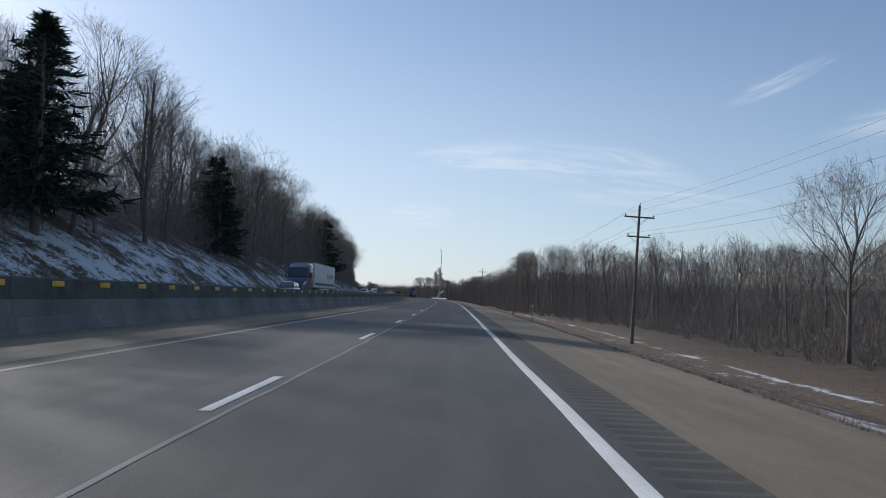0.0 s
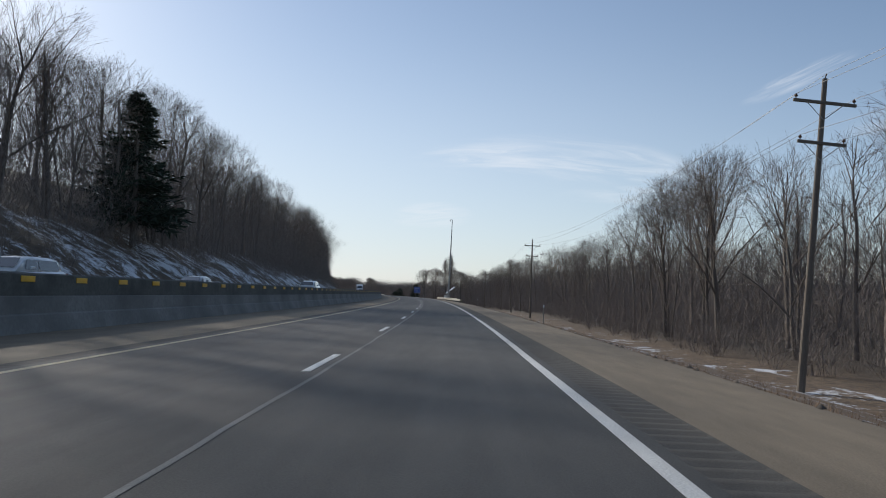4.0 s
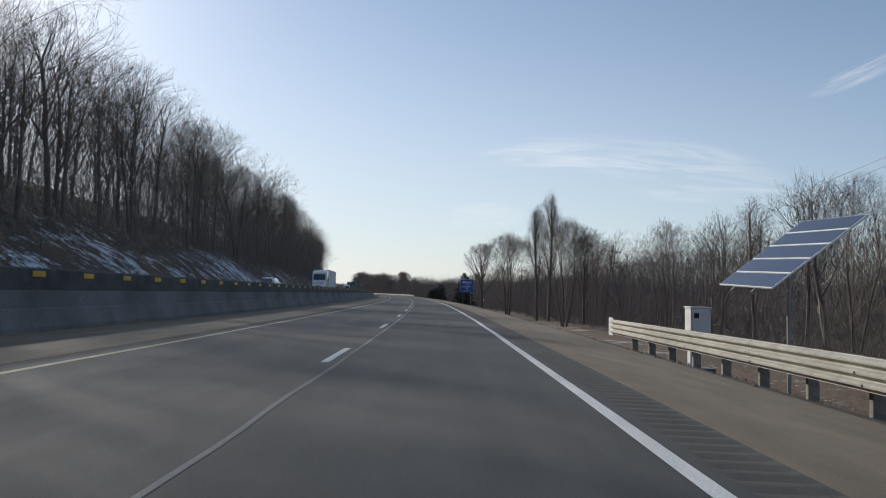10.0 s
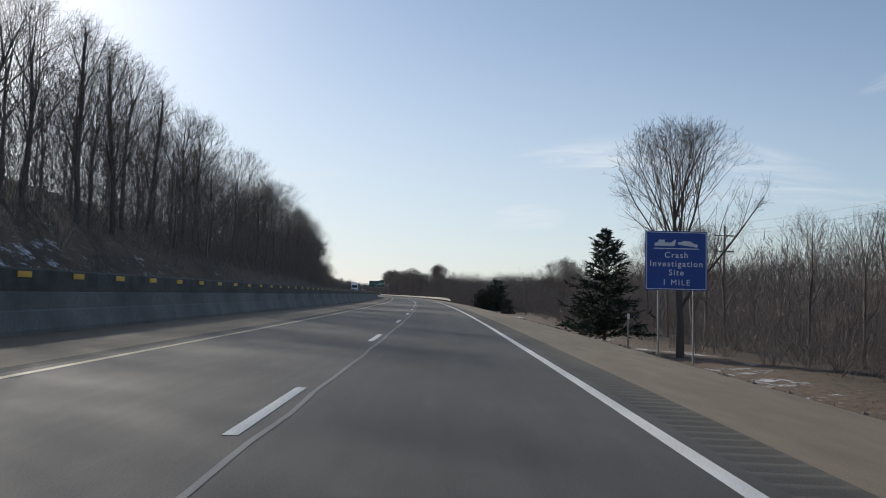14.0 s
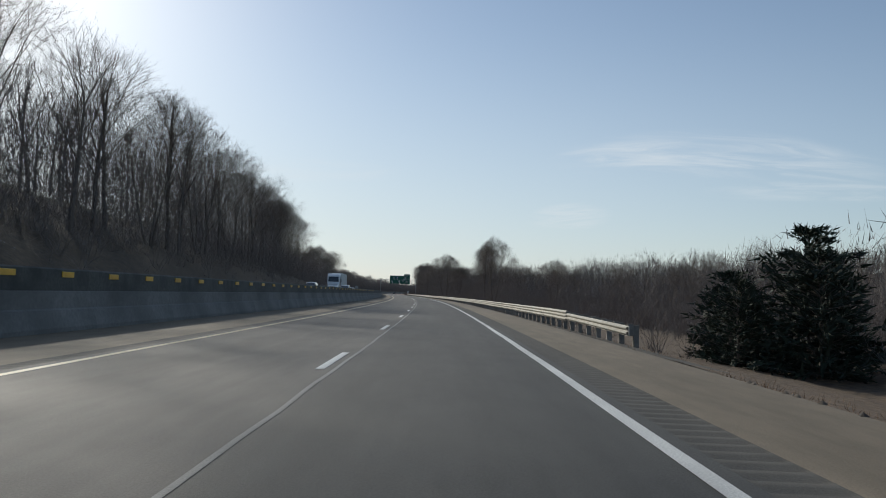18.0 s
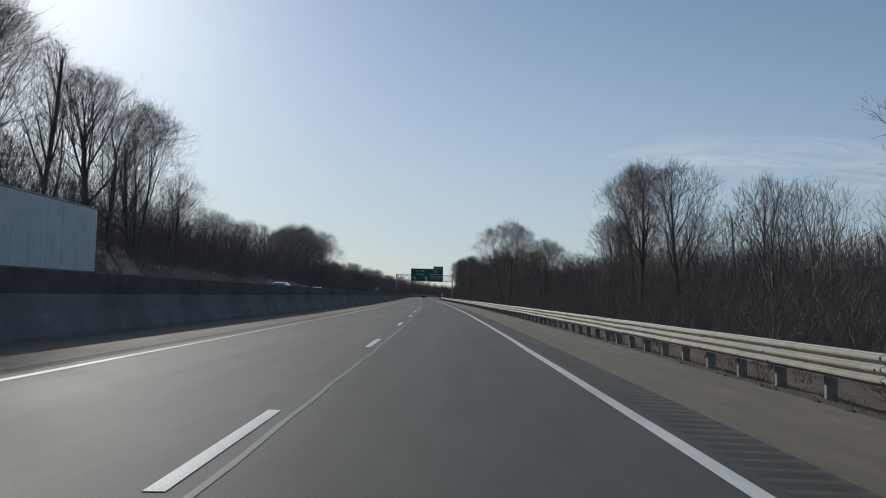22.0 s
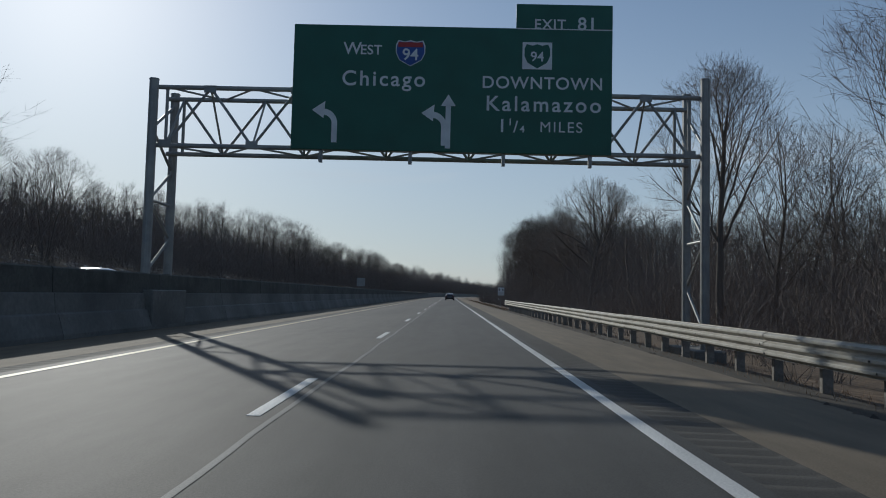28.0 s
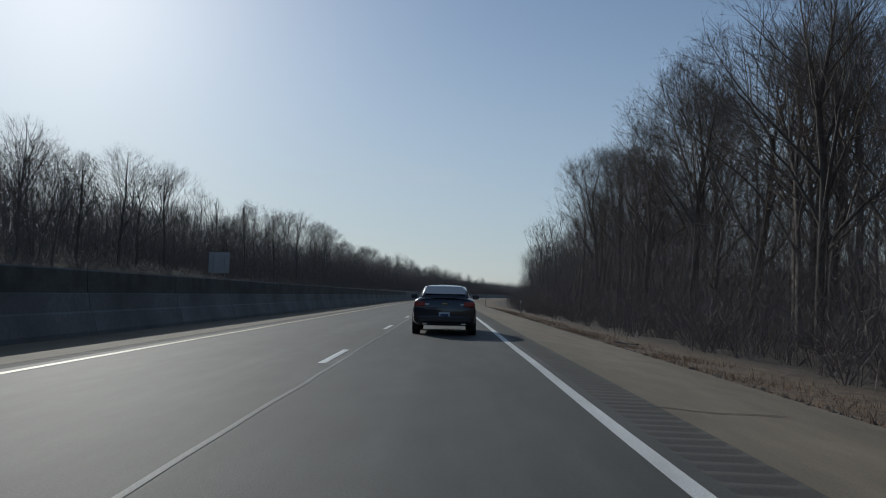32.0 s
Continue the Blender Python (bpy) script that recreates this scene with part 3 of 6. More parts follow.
# ---- median barrier with a glare screen, in cast sections ----
def profile_piece(name, profile, length, mat, gap=0.02):
    """A straight section of that outline (x across, z up), closed at its ends, from y = 0."""
    n = len(profile)
    verts = [(x, gap / 2, z) for x, z in profile] + [(x, length - gap / 2, z) for x, z in profile]
    faces = [(i, (i + 1) % n, n + (i + 1) % n, n + i) for i in range(n)]
    faces += [tuple(range(n))[::-1], tuple(range(n, 2 * n))]
    me = bpy.data.meshes.new(name)
    me.from_pydata(verts, [], [f[::-1] for f in faces])
    me.materials.append(mat)
    me.update()
    return me


barrier = tagged(empty("wall_median"), "grey concrete median barrier with a dark glare screen and amber reflectors", "barrier", kind="structure")
half = ((0.40, -0.3), (0.40, 0.08), (0.27, 0.52), (0.20, 0.56), (0.15, 0.98), (0.135, 1.00))
low_profile = list(half) + [(-x, z) for x, z in half[::-1]]
LEN = 6.0
low_me = profile_piece("barrier_section", low_profile, LEN, M_CONCRETE)
top_me = profile_piece("glare_screen", [(0.11, 1.002), (0.09, 1.54), (0.05, 1.58), (-0.05, 1.58), (-0.09, 1.54), (-0.11, 1.002)], LEN, M_SCREEN, 0.03)
for i in range(-9, 195):
    swing = math.degrees(math.atan2(float(barrier_lat(i * LEN) - barrier_lat(i * LEN + LEN)), LEN))
    m = place(i * LEN, float(barrier_lat(i * LEN)), float(np.interp(i * LEN, [60, 300], [-0.18, 0.0])), swing)
    piece("barrier_section", low_me, barrier, m)
    piece("glare_screen", top_me, barrier, m)
tagged(strip("barrier_far", 1170, S_B, -10.2, -10.55, -0.1, 1.65, M_CONCRETE), "far concrete median barrier", "barrier", kind="structure")
bm = box_bm((0, 0, 0, 0.025, 0.62, 0.15), bevel=0.008)
refl_me = bpy.data.meshes.new("reflector")
bm.to_mesh(refl_me)
bm.free()
refl_me.materials.append(M_AMBER)
for i in range(-4, 262):
    s = i * 2.74 + 1.0
    piece("reflector", refl_me, barrier, place(s, float(barrier_lat(s)) + 0.115, 1.42 + float(np.interp(s, [60, 300], [-0.18, 0.0]))))


# ---- guard rails ----
def beam_mesh(length, ridges, z0):
    """A corrugated beam, 4 mm walled, running along y, its face towards -x: narrow valleys between flat-nosed ridges."""
    face = [(-0.012, z0)]
    for k in range(ridges):
        z = z0 + 0.012 + 0.166 * k
        face += [(0.0, z), (-0.006, z + 0.008), (-0.070, z + 0.042), (-0.082, z + 0.052), (-0.084, z + 0.075), (-0.082, z + 0.098), (-0.070, z + 0.108), (-0.006, z + 0.140), (0.0, z + 0.150)]
    face.append((-0.012, z0 + 0.166 * ridges + 0.006))
    return profile_piece("beam", face + [(x + 0.004, z) for x, z in face[::-1]], length, M_RAIL, -0.06)


def mesh_of(name, bm, mat):
    me = bpy.data.meshes.new(name)
    bm.to_mesh(me)
    bm.free()
    me.materials.append(mat)
    return me


beam_me = beam_mesh(3.81, 3, 0.30)
low_beam_me = beam_mesh(3.81, 2, 0.36)
post_me = mesh_of("post", box_bm((0.31, 0, -0.1, 0.19, 0.12, 1.62), bevel=0.01), M_POST)
block_me = mesh_of("blockout", box_bm((0.115, 0, 0.55, 0.21, 0.12, 0.40), bevel=0.008), M_POST)
bm = bmesh.new()
bmesh.ops.create_cone(bm, cap_ends=True, segments=6, radius1=0.018, radius2=0.015, depth=0.02, matrix=Matrix.Rotation(radians(90), 4, "Y"))
bolt_me = mesh_of("bolt", bm, M_BLACK)


def guard_rail(s0, s1, lat_of, z_of, label, head=False):
    """lat_of and z_of tell where the beam runs: the rail flares and rises a little along its way."""
    rail = tagged(empty("guard_rail"), label, "guard rail")
    rnd = random.Random(int(s0))
    count = round((s1 - s0) / 3.81)
    for i in range(count):
        s = s0 + i * 3.81
        a, b = spot(s, lat_of(s), z_of(s)), spot(s + 3.81, lat_of(s + 3.81), z_of(s + 3.81))
        ang = math.degrees(math.atan2(-(b[0] - a[0]), b[1] - a[1]))
        tilt = math.degrees(math.atan2(b[2] - a[2], 3.81))
        piece("beam", low_beam_me if i < 3 else beam_me, rail, pose(a[0], a[1], a[2] + rnd.uniform(-0.006, 0.006), tilt, rnd.uniform(-0.8, 0.8), ang))
        if i > 2:
            for by, bz in ((-0.10, 0.385), (0.10, 0.551)):
                piece("bolt", bolt_me, rail, pose(a[0], a[1], a[2], 0, 0, ang) @ pose(-0.088, by, bz))
        for k in (0, 1):
            ss = s + k * 1.905 + 0.2
            piece("post", post_me, rail, place(ss, lat_of(ss), z_of(ss), rnd.uniform(-2, 2)))
            piece("blockout", block_me, rail, place(ss, lat_of(ss), z_of(ss) + rnd.uniform(-0.01, 0.01)))
    if head:
        m = place(s0 - 0.35, lat_of(s0), z_of(s0))
        box = part("impact_head", box_bm((0.0, 0, 0.50, 0.46, 0.50, 0.52), bevel=0.03), M_BLACK, rail, "dark square impact head")
        box.matrix_basis = m
        for k in range(3):
            bm = bmesh.new()
            bm.faces.new([bm.verts.new((x, -0.256, z)) for x, z in ((-0.2, 0.28 + k * 0.15), (-0.2, 0.35 + k * 0.15), (0.2, 0.45 + k * 0.15), (0.2, 0.38 + k * 0.15))])
            part("stripe", bm, M_YELLOW_LINE, box, "dull yellow stripe")
        strut = part("strut", box_bm((0.1, 0.9, 0.06, 0.06, 2.0, 0.08), bevel=0.01), M_RAIL, rail)
        strut.matrix_basis = m
    for s, d in ((s0 - 0.08, 1), (s0 + count * 3.81 + 0.02, -1)):
        p = place(s, lat_of(s), z_of(s))
        bm = bmesh.new()
        add_box(bm, 0, 0.28 if d < 0 else 0.0, 0.54 if d < 0 else 0.52, 0.025, 0.60 if d < 0 else 0.12, 0.62 if d < 0 else 0.34, bevel=0.01)
        shoe = part("end_shoe", bm, M_RAIL if d > 0 else M_SIGN_WHITE, rail, "flat end plate")
        shoe.matrix_basis = p
    return rail


for s0, s1, low in ((266.0, 349.0, -0.58), (590.0, 780.0, -0.52), (780.0, 980.0, -0.43)):
    tagged(strip("rail_bed", s0, s1, 3.13, 4.95, -0.152, low, M_BED, thick=0.0), "dark gravel bed under the guard rail", "verge", kind="structure")
guard_rail(268.6, 344.9, lambda s: 4.40, lambda s: -0.39, "pale galvanised three-ridge guard rail on weathered timber posts", True)
guard_rail(598.1, 975.3, lambda s: float(np.interp(s, [593, 900, 976], [4.50, 4.50, 4.25])), lambda s: float(np.interp(s, [598, 611, 780, 905, 976], [-0.46, -0.31, -0.34, -0.23, -0.09])), "long pale galvanised guard rail on weathered timber posts")


# ---- trees: trunks, limbs and twigs as tapered tubes ----
DOME = ((0, 0.45), (0.15, 0.82), (0.4, 1.0), (0.65, 0.92), (0.85, 0.62), (1, 0.14))
VASE = ((0, 0.16), (0.2, 0.50), (0.5, 0.88), (0.72, 1.0), (0.9, 0.70), (1, 0.16))
SPIRE = ((0, 0.55), (0.2, 0.95), (0.45, 1.0), (0.75, 0.72), (0.92, 0.40), (1, 0.10))


def broadleaf(seed, height, radius, crown_at, stems=1, fan=0.10, limbs=9, angle=(0.45, 0.85), leader=0.62, up=0.16, gnarl=0.07, girth=0.0145, outline=DOME, detail=(8, 6, 6), twig=0.9, finest=0.0065, sprays=2):
    """A bare broadleaf tree: limbs run out to a domed, lobed outline, and each bears finer branches down to sprays of twigs.
    radius: the crown's, a share of the height; crown_at: where it begins. Gives the branch pieces (starts, ends, radii) and pointed twigs."""
    rng = np.random.RandomState(seed)
    uo, ro = [a for a, _ in outline], [b for _, b in outline]
    ph = rng.uniform(0, 6.28, 3)
    A, B, RA, RB, T0, T1 = [], [], [], [], [], []

    def reach(p, d, most):
        q = p + d * np.arange(0.3, most, 0.3)[:, None]
        u = (q[:, 2] / height - crown_at) / (1 - crown_at)
        az = np.arctan2(q[:, 1], q[:, 0])
        wide = radius * height * np.interp(u, uo, ro) * (1 + 0.13 * np.sin(3 * az + ph[0] + 4 * u) + 0.09 * np.sin(5 * az + ph[1] - 7 * u))
        out = (np.hypot(q[:, 0], q[:, 1]) > wide) | (u > 1)
        return 0.3 * (int(out.argmax()) + 1) if out.any() else most

    def unit(v):
        return v / np.linalg.norm(v)

    def branch(p, d, length, r0, r1, level):
        n = max(2, int(length / (0.9, 0.7, 0.6)[level]))
        line, ways = [p], [d]
        for k in range(n):
            d = unit(d + rng.normal(0, gnarl, 3) + np.array([0, 0, up / n]))
            ra, rb = r0 + (r1 - r0) * k / n, r0 + (r1 - r0) * (k + 1) / n
            q = p + d * (length / n)
            A.append(p), B.append(q), RA.append(ra), RB.append(rb)
            p = q
            line.append(p), ways.append(d)
        many = max(2, int(detail[level] * min(1.0, 0.45 + length / (0.25 * height if level == 0 else 0.12 * height))))
        turn = rng.uniform(0, 6.28)
        for j in range(many + 1):
            t = 1.0 if j == many else min(0.98, 0.16 + 0.82 * (j + rng.rand()) / many)
            x = t * n
            i = min(int(x), n - 1)
            q, w = line[i] + (line[i + 1] - line[i]) * (x - i), ways[i + 1]
            side = unit(np.cross(w, rng.normal(0, 1, 3)))
            side = side * math.cos(turn + 2.4 * j) + np.cross(w, side) * math.sin(turn + 2.4 * j)
            lean = rng.uniform(0.45, 0.95) if j < many else rng.uniform(0.05, 0.3)
            c = unit(w * math.cos(lean) + side * math.sin(lean) + np.array([0, 0, 0.10]))
            if level == 2:
                ln = twig * rng.uniform(0.6, 1.25)
                T0.append(q), T1.append(q + c * ln)
                for _ in range(sprays):
                    at = q + c * ln * rng.uniform(0.2, 0.75)
                    T0.append(at), T1.append(at + unit(c + rng.normal(0, 0.45, 3)) * ln * rng.uniform(0.35, 0.6))
                continue
            ln = min(reach(q, c, 9.0) * rng.uniform(0.72, 1.04), length * (0.78 - 0.38 * t) * rng.uniform(0.8, 1.2) if j < many else length * 0.35)
            if ln > 0.3:
                r = max((r0 + (r1 - r0) * t) * rng.uniform(0.45, 0.62), finest)
                branch(q, c, ln, r, max(r * 0.4, finest), level + 1)

    turn0 = rng.uniform(0, 6.283)
    for s in range(stems):
        a = turn0 + s * 6.283 / stems + rng.uniform(-0.4, 0.4)
        lean = fan * rng.uniform(0.6, 1.3) if stems > 1 else rng.uniform(0, 0.04)
        d = unit(np.array([math.cos(a) * lean, math.sin(a) * lean, 1.0]))
        p = np.array([math.cos(a), math.sin(a), 0]) * (0.014 * height if stems > 1 else 0)
        p[2] = -0.4
        stout = height * girth * (0.62 if stems > 1 else 1.0) * rng.uniform(0.9, 1.1)
        own = max(3, round(limbs / stems) + (1 if stems > 1 else 0))
        n = 10
        z_top = leader * height
        line, r_at = [p], []
        for k in range(n):
            d = unit(d + rng.normal(0, gnarl * 0.5, 3) * np.array([1, 1, 0.2]) + np.array([0, 0, 0.03]))
            q = p + d * (z_top + 0.4) / n
            ra, rb = stout * (1.12 - 0.62 * k / n), stout * (1.12 - 0.62 * (k + 1) / n)
            A.append(p), B.append(q), RA.append(ra), RB.append(rb)
            p = q
            line.append(p), r_at.append(rb)
        for j in range(own):
            f = (crown_at * 0.92 + (z_top / height - crown_at * 0.92) * (j + 0.6 * rng.rand()) / max(own - 1, 1)) / (z_top / height)
            x = min(f, 0.995) * n
            i = min(int(x), n - 1)
            q = line[i] + (line[i + 1] - line[i]) * (x - i)
            b = a + 2.4 * j + rng.uniform(-0.4, 0.4)
            t = angle[1] + (angle[0] - angle[1]) * min(f, 1.0)
            t *= rng.uniform(0.8, 1.2)
            c = unit(np.array([math.cos(b) * math.sin(t), math.sin(b) * math.sin(t), math.cos(t)]) + d * 0.15)
            r = r_at[i] * rng.uniform(0.42, 0.60)
            branch(q, c, max(reach(q, c, 12.0) * rng.uniform(0.86, 1.02), 0.8), r, max(r * 0.22, finest), 0)
        for j in range(2 if leader < 0.8 else 1):
            b = a + 3.1 * j + rng.uniform(-0.5, 0.5)
            t = rng.uniform(0.10, 0.40) if leader < 0.8 else 0.06
            c = unit(np.array([math.cos(b) * math.sin(t), math.sin(b) * math.sin(t), math.cos(t)]) + d * 0.3)
            branch(p, c, max(reach(p, c, 12.0) * rng.uniform(0.9, 1.02), 0.8), r_at[-1] * 0.85, finest, 0)
    return (np.array(A), np.array(B), np.array(RA), np.array(RB)), (np.array(T0), np.array(T1), np.full(len(T0), finest * 0.85))


def _frame_of(a, b):
    d = b - a
    d = d / (np.linalg.norm(d, axis=1, keepdims=True) + 1e-9)
    ref = np.where(np.abs(d[:, 2:3]) > 0.9, np.array([[1.0, 0, 0]]), np.array([[0, 0, 1.0]]))
    u = np.cross(d, ref)
    u /= np.linalg.norm(u, axis=1, keepdims=True) + 1e-9
    return u, np.cross(d, u)


def skin(a, b, ra, rb, tips=None, plain=False):
    """Verts and triangles: an open tapered tube for each piece, a flat strip for each thin one, a sliver for each twig."""
    vs, fs, base = [np.zeros((0, 3))], [np.zeros((0, 3), int)], 0
    sides = np.where(ra > 0.09, 7, np.where(ra > 0.045, 5, np.where(ra > 0.018, 3, 2)))
    if plain:
        sides = np.where(ra > 0.07, 3, 2)
    for n in (2, 3, 5, 7):
        pick = sides == n
        if not pick.any():
            continue
        pa, pb = a[pick], b[pick]
        u, w = _frame_of(pa, pb)
        # thin strips turn at random; tubes keep one turn, so that they join
        ang = np.arange(n) * 2 * np.pi / n + (np.random.RandomState(n).uniform(0, 6.28, (len(pa), 1)) if n == 2 else np.zeros((len(pa), 1)))
        ring = u[:, None, :] * np.cos(ang)[:, :, None] + w[:, None, :] * np.sin(ang)[:, :, None]
        v = np.concatenate([pa[:, None, :] + ring * ra[pick][:, None, None], pb[:, None, :] + ring * rb[pick][:, None, None]], 1).reshape(-1, 3)
        i = np.arange(n)
        j = (i + 1) % n
        t = np.concatenate([np.stack([i, j, j + n], 1), np.stack([i, j + n, i + n], 1)]) if n > 2 else np.array([[0, 1, 3], [0, 3, 2]])
        fs.append(((base + np.arange(len(pa)) * 2 * n)[:, None, None] + t[None]).reshape(-1, 3))
        vs.append(v)
        base += len(v)
    if tips is not None:
        v, f = points_mesh(*tips, True)
        vs.append(v)
        fs.append(f + base)
    return np.concatenate(vs), np.concatenate(fs)


def points_mesh(a, b, r, slim=False):
    """Three-sided points from a to b; slim: single tapering slivers, for the finest twigs and stems."""
    u, w = _frame_of(a, b)
    if slim:
        k = np.random.RandomState(len(a)).uniform(0, np.pi, len(a))[:, None]
        off = (u * np.cos(k) + w * np.sin(k)) * r[:, None]
        return np.stack([a - off, a + off, b], 1).reshape(-1, 3), np.arange(len(a) * 3).reshape(-1, 3)
    ang = np.arange(3) * 2 * np.pi / 3
    ring = u[:, None, :] * np.cos(ang)[None, :, None] + w[:, None, :] * np.sin(ang)[None, :, None]
    v = np.concatenate([a[:, None, :] + ring * r[:, None, None], b[:, None, :]], 1).reshape(-1, 3)
    t = np.array([[0, 1, 3], [1, 2, 3], [2, 0, 3]])
    return v, ((np.arange(len(a)) * 4)[:, None, None] + t[None]).reshape(-1, 3)


def conifer(seed, height, width, arms, low, rise, taper, size):
    """An evergreen: arms at all heights and bearings, thinner and shorter towards the tip, each feathered with needle sprays."""
    rng = np.random.RandomState(seed)
    f = low + (1 - low) * rng.rand(arms) ** 1.15
    reach = width * (1 - f) ** taper * rng.uniform(0.55, 1.12, arms) * (1 + 0.16 * np.sin(f * 31.0)) + 0.10
    az = rng.uniform(0, 6.283, arms)
    a = np.stack([np.zeros(arms), np.zeros(arms), f * height], 1)
    tilt = rise + rng.normal(0, 0.12, arms) + 0.35 * (f - 0.3)
    b = a + np.stack([np.cos(az), np.sin(az), tilt], 1) * reach[:, None]
    stem_a, stem_b = np.array([[0, 0, -0.3], [0, 0, height * 0.5]]), np.array([[0, 0, height * 0.5], [0, 0, height]])
    branch = (np.concatenate([stem_a, a]), np.concatenate([stem_b, b]), np.concatenate([[height * 0.016, height * 0.010], np.full(arms, 0.025)]), np.concatenate([[height * 0.010, 0.015], np.full(arms, 0.008)]))
    per = 26
    k = np.repeat(np.arange(arms), per)
    g = rng.rand(len(k)) ** 0.6
    c = a[k] + (b[k] - a[k]) * g[:, None] + rng.normal(0, 0.10 * size, (len(k), 3))
    d = (b - a)[k] / (np.linalg.norm((b - a)[k], axis=1, keepdims=True) + 1e-6) + rng.normal(0, 0.55, (len(k), 3))
    d /= np.linalg.norm(d, axis=1, keepdims=True)
    ln = size * rng.uniform(0.5, 1.25, len(k)) * (0.55 + 0.6 * (1 - f[k]))
    return branch, (c, c + d * ln[:, None], ln * 0.13)


TREE_KINDS, BIG_KINDS, THIN_KINDS, SHRUB_KINDS, CONIFER_KINDS = [], [], [], [], []
SHAPES = (dict(radius=0.33, crown_at=0.28), dict(radius=0.25, crown_at=0.34, leader=0.74, angle=(0.35, 0.7)), dict(radius=0.41, crown_at=0.22, angle=(0.55, 1.0), gnarl=0.10),
          dict(radius=0.16, crown_at=0.28, leader=0.86, angle=(0.25, 0.45), outline=SPIRE, limbs=13), dict(radius=0.37, crown_at=0.14, stems=3, fan=0.15, leader=0.55, angle=(0.35, 0.95), limbs=14),
          dict(radius=0.29, crown_at=0.38), dict(radius=0.45, crown_at=0.17, angle=(0.6, 1.25), leader=0.55, gnarl=0.14, up=0.10, girth=0.020, limbs=11), dict(radius=0.31, crown_at=0.22, leader=0.58, angle=(0.30, 0.70), girth=0.017, outline=VASE, limbs=11))


def tree_kind(seed, **kw):
    (a, b, ra, rb), tips = broadleaf(seed, 14.0, **kw)
    big = ra > 0.05
    tv, tf = skin(a[big], b[big], ra[big], rb[big])
    cv, cf = skin(a[~big], b[~big], ra[~big], rb[~big], tips)
    return array_mesh("trunk", tv, tf, M_BARK), array_mesh("crown", cv, cf, M_TWIG), float(np.quantile(tips[1][:, 2], 0.99))


for k, shape in enumerate(SHAPES):
    BIG_KINDS.append(tree_kind(100 + k, detail=(8, 6, 5), twig=0.75, finest=0.006, sprays=2, **shape))
    slim = {**shape, "girth": 0.0108}
    TREE_KINDS.append(tree_kind(200 + k, detail=(6, 4, 3), twig=0.95, finest=0.0072, sprays=1, **slim))
    TREE_KINDS.append(tree_kind(300 + k, detail=(6, 4, 3), twig=0.95, finest=0.0072, sprays=1, **slim))
for k in range(8):
    shape = dict(SHAPES[(0, 1, 5, 3, 1, 5, 7, 0)[k]])
    shape["limbs"] = 7
    (a, b, ra, rb), tips = broadleaf(400 + k, 14.0, detail=(3, 3, 2), twig=1.3, finest=0.012, sprays=1, **shape)
    THIN_KINDS.append((*skin(a, b, ra, rb, tips, True), float(tips[1][:, 2].max())))
for k in range(6):
    rng = np.random.RandomState(500 + k)
    seg_a, seg_b, seg_r, tip_a, tip_b = [], [], [], [], []
    for j in range(13):
        p = np.array([*rng.normal(0, 0.22, 2), -0.1])
        d = np.array([*rng.normal(0, 0.38, 2), 1.0])
        for q in range(4):
            d = d / np.linalg.norm(d)
            e = p + d * rng.uniform(0.45, 0.75)
            seg_a.append(p), seg_b.append(e), seg_r.append(0.013 - 0.0025 * q)
            for w in range(3):
                st = p + (e - p) * rng.rand()
                tip_a.append(st), tip_b.append(st + (d + rng.normal(0, 0.6, 3)) * rng.uniform(0.25, 0.6))
            p, d = e, d + np.array([*rng.normal(0, 0.2, 2), -0.05])
    r = np.array(seg_r)
    SHRUB_KINDS.append(skin(np.array(seg_a), np.array(seg_b), r, r * 0.8, (np.array(tip_a), np.array(tip_b), np.full(len(tip_a), 0.007))))
# a tall layered pine, a narrow fir, a low spreading juniper, a broad cedar
for k, (hh, args) in enumerate(((14.0, (4.3, 230, 0.14, -0.05, 0.75, 0.80)), (14.0, (3.4, 260, 0.08, -0.10, 0.9, 0.70)), (5.0, (2.6, 170, 0.02, 0.30, 0.45, 0.50)), (8.0, (2.9, 300, 0.05, 0.25, 0.72, 0.45)))):
    branch, tips = conifer(600 + k, hh, *args)
    CONIFER_KINDS.append((array_mesh("trunk", *skin(*branch), M_BARK), array_mesh("needles", *points_mesh(*tips, True), M_NEEDLES), hh))


def plant(kind, s, lat, height, spin, label, group="", sunk=0.0, name="tree", wide=1.0):
    tm, cm, h0 = kind
    p = spot(float(s), float(lat), float(ground_z(s, lat)) - sunk)
    t = empty(name, Matrix.Translation(p) @ Matrix.Rotation(spin, 4, "Z") @ Matrix.Diagonal((wide * height / h0, wide * height / h0, height / h0, 1)))
    piece("trunk", tm, t)
    piece("needles" if name != "tree" else "crown", cm, t)
    return tagged(t, label, "tree", group)


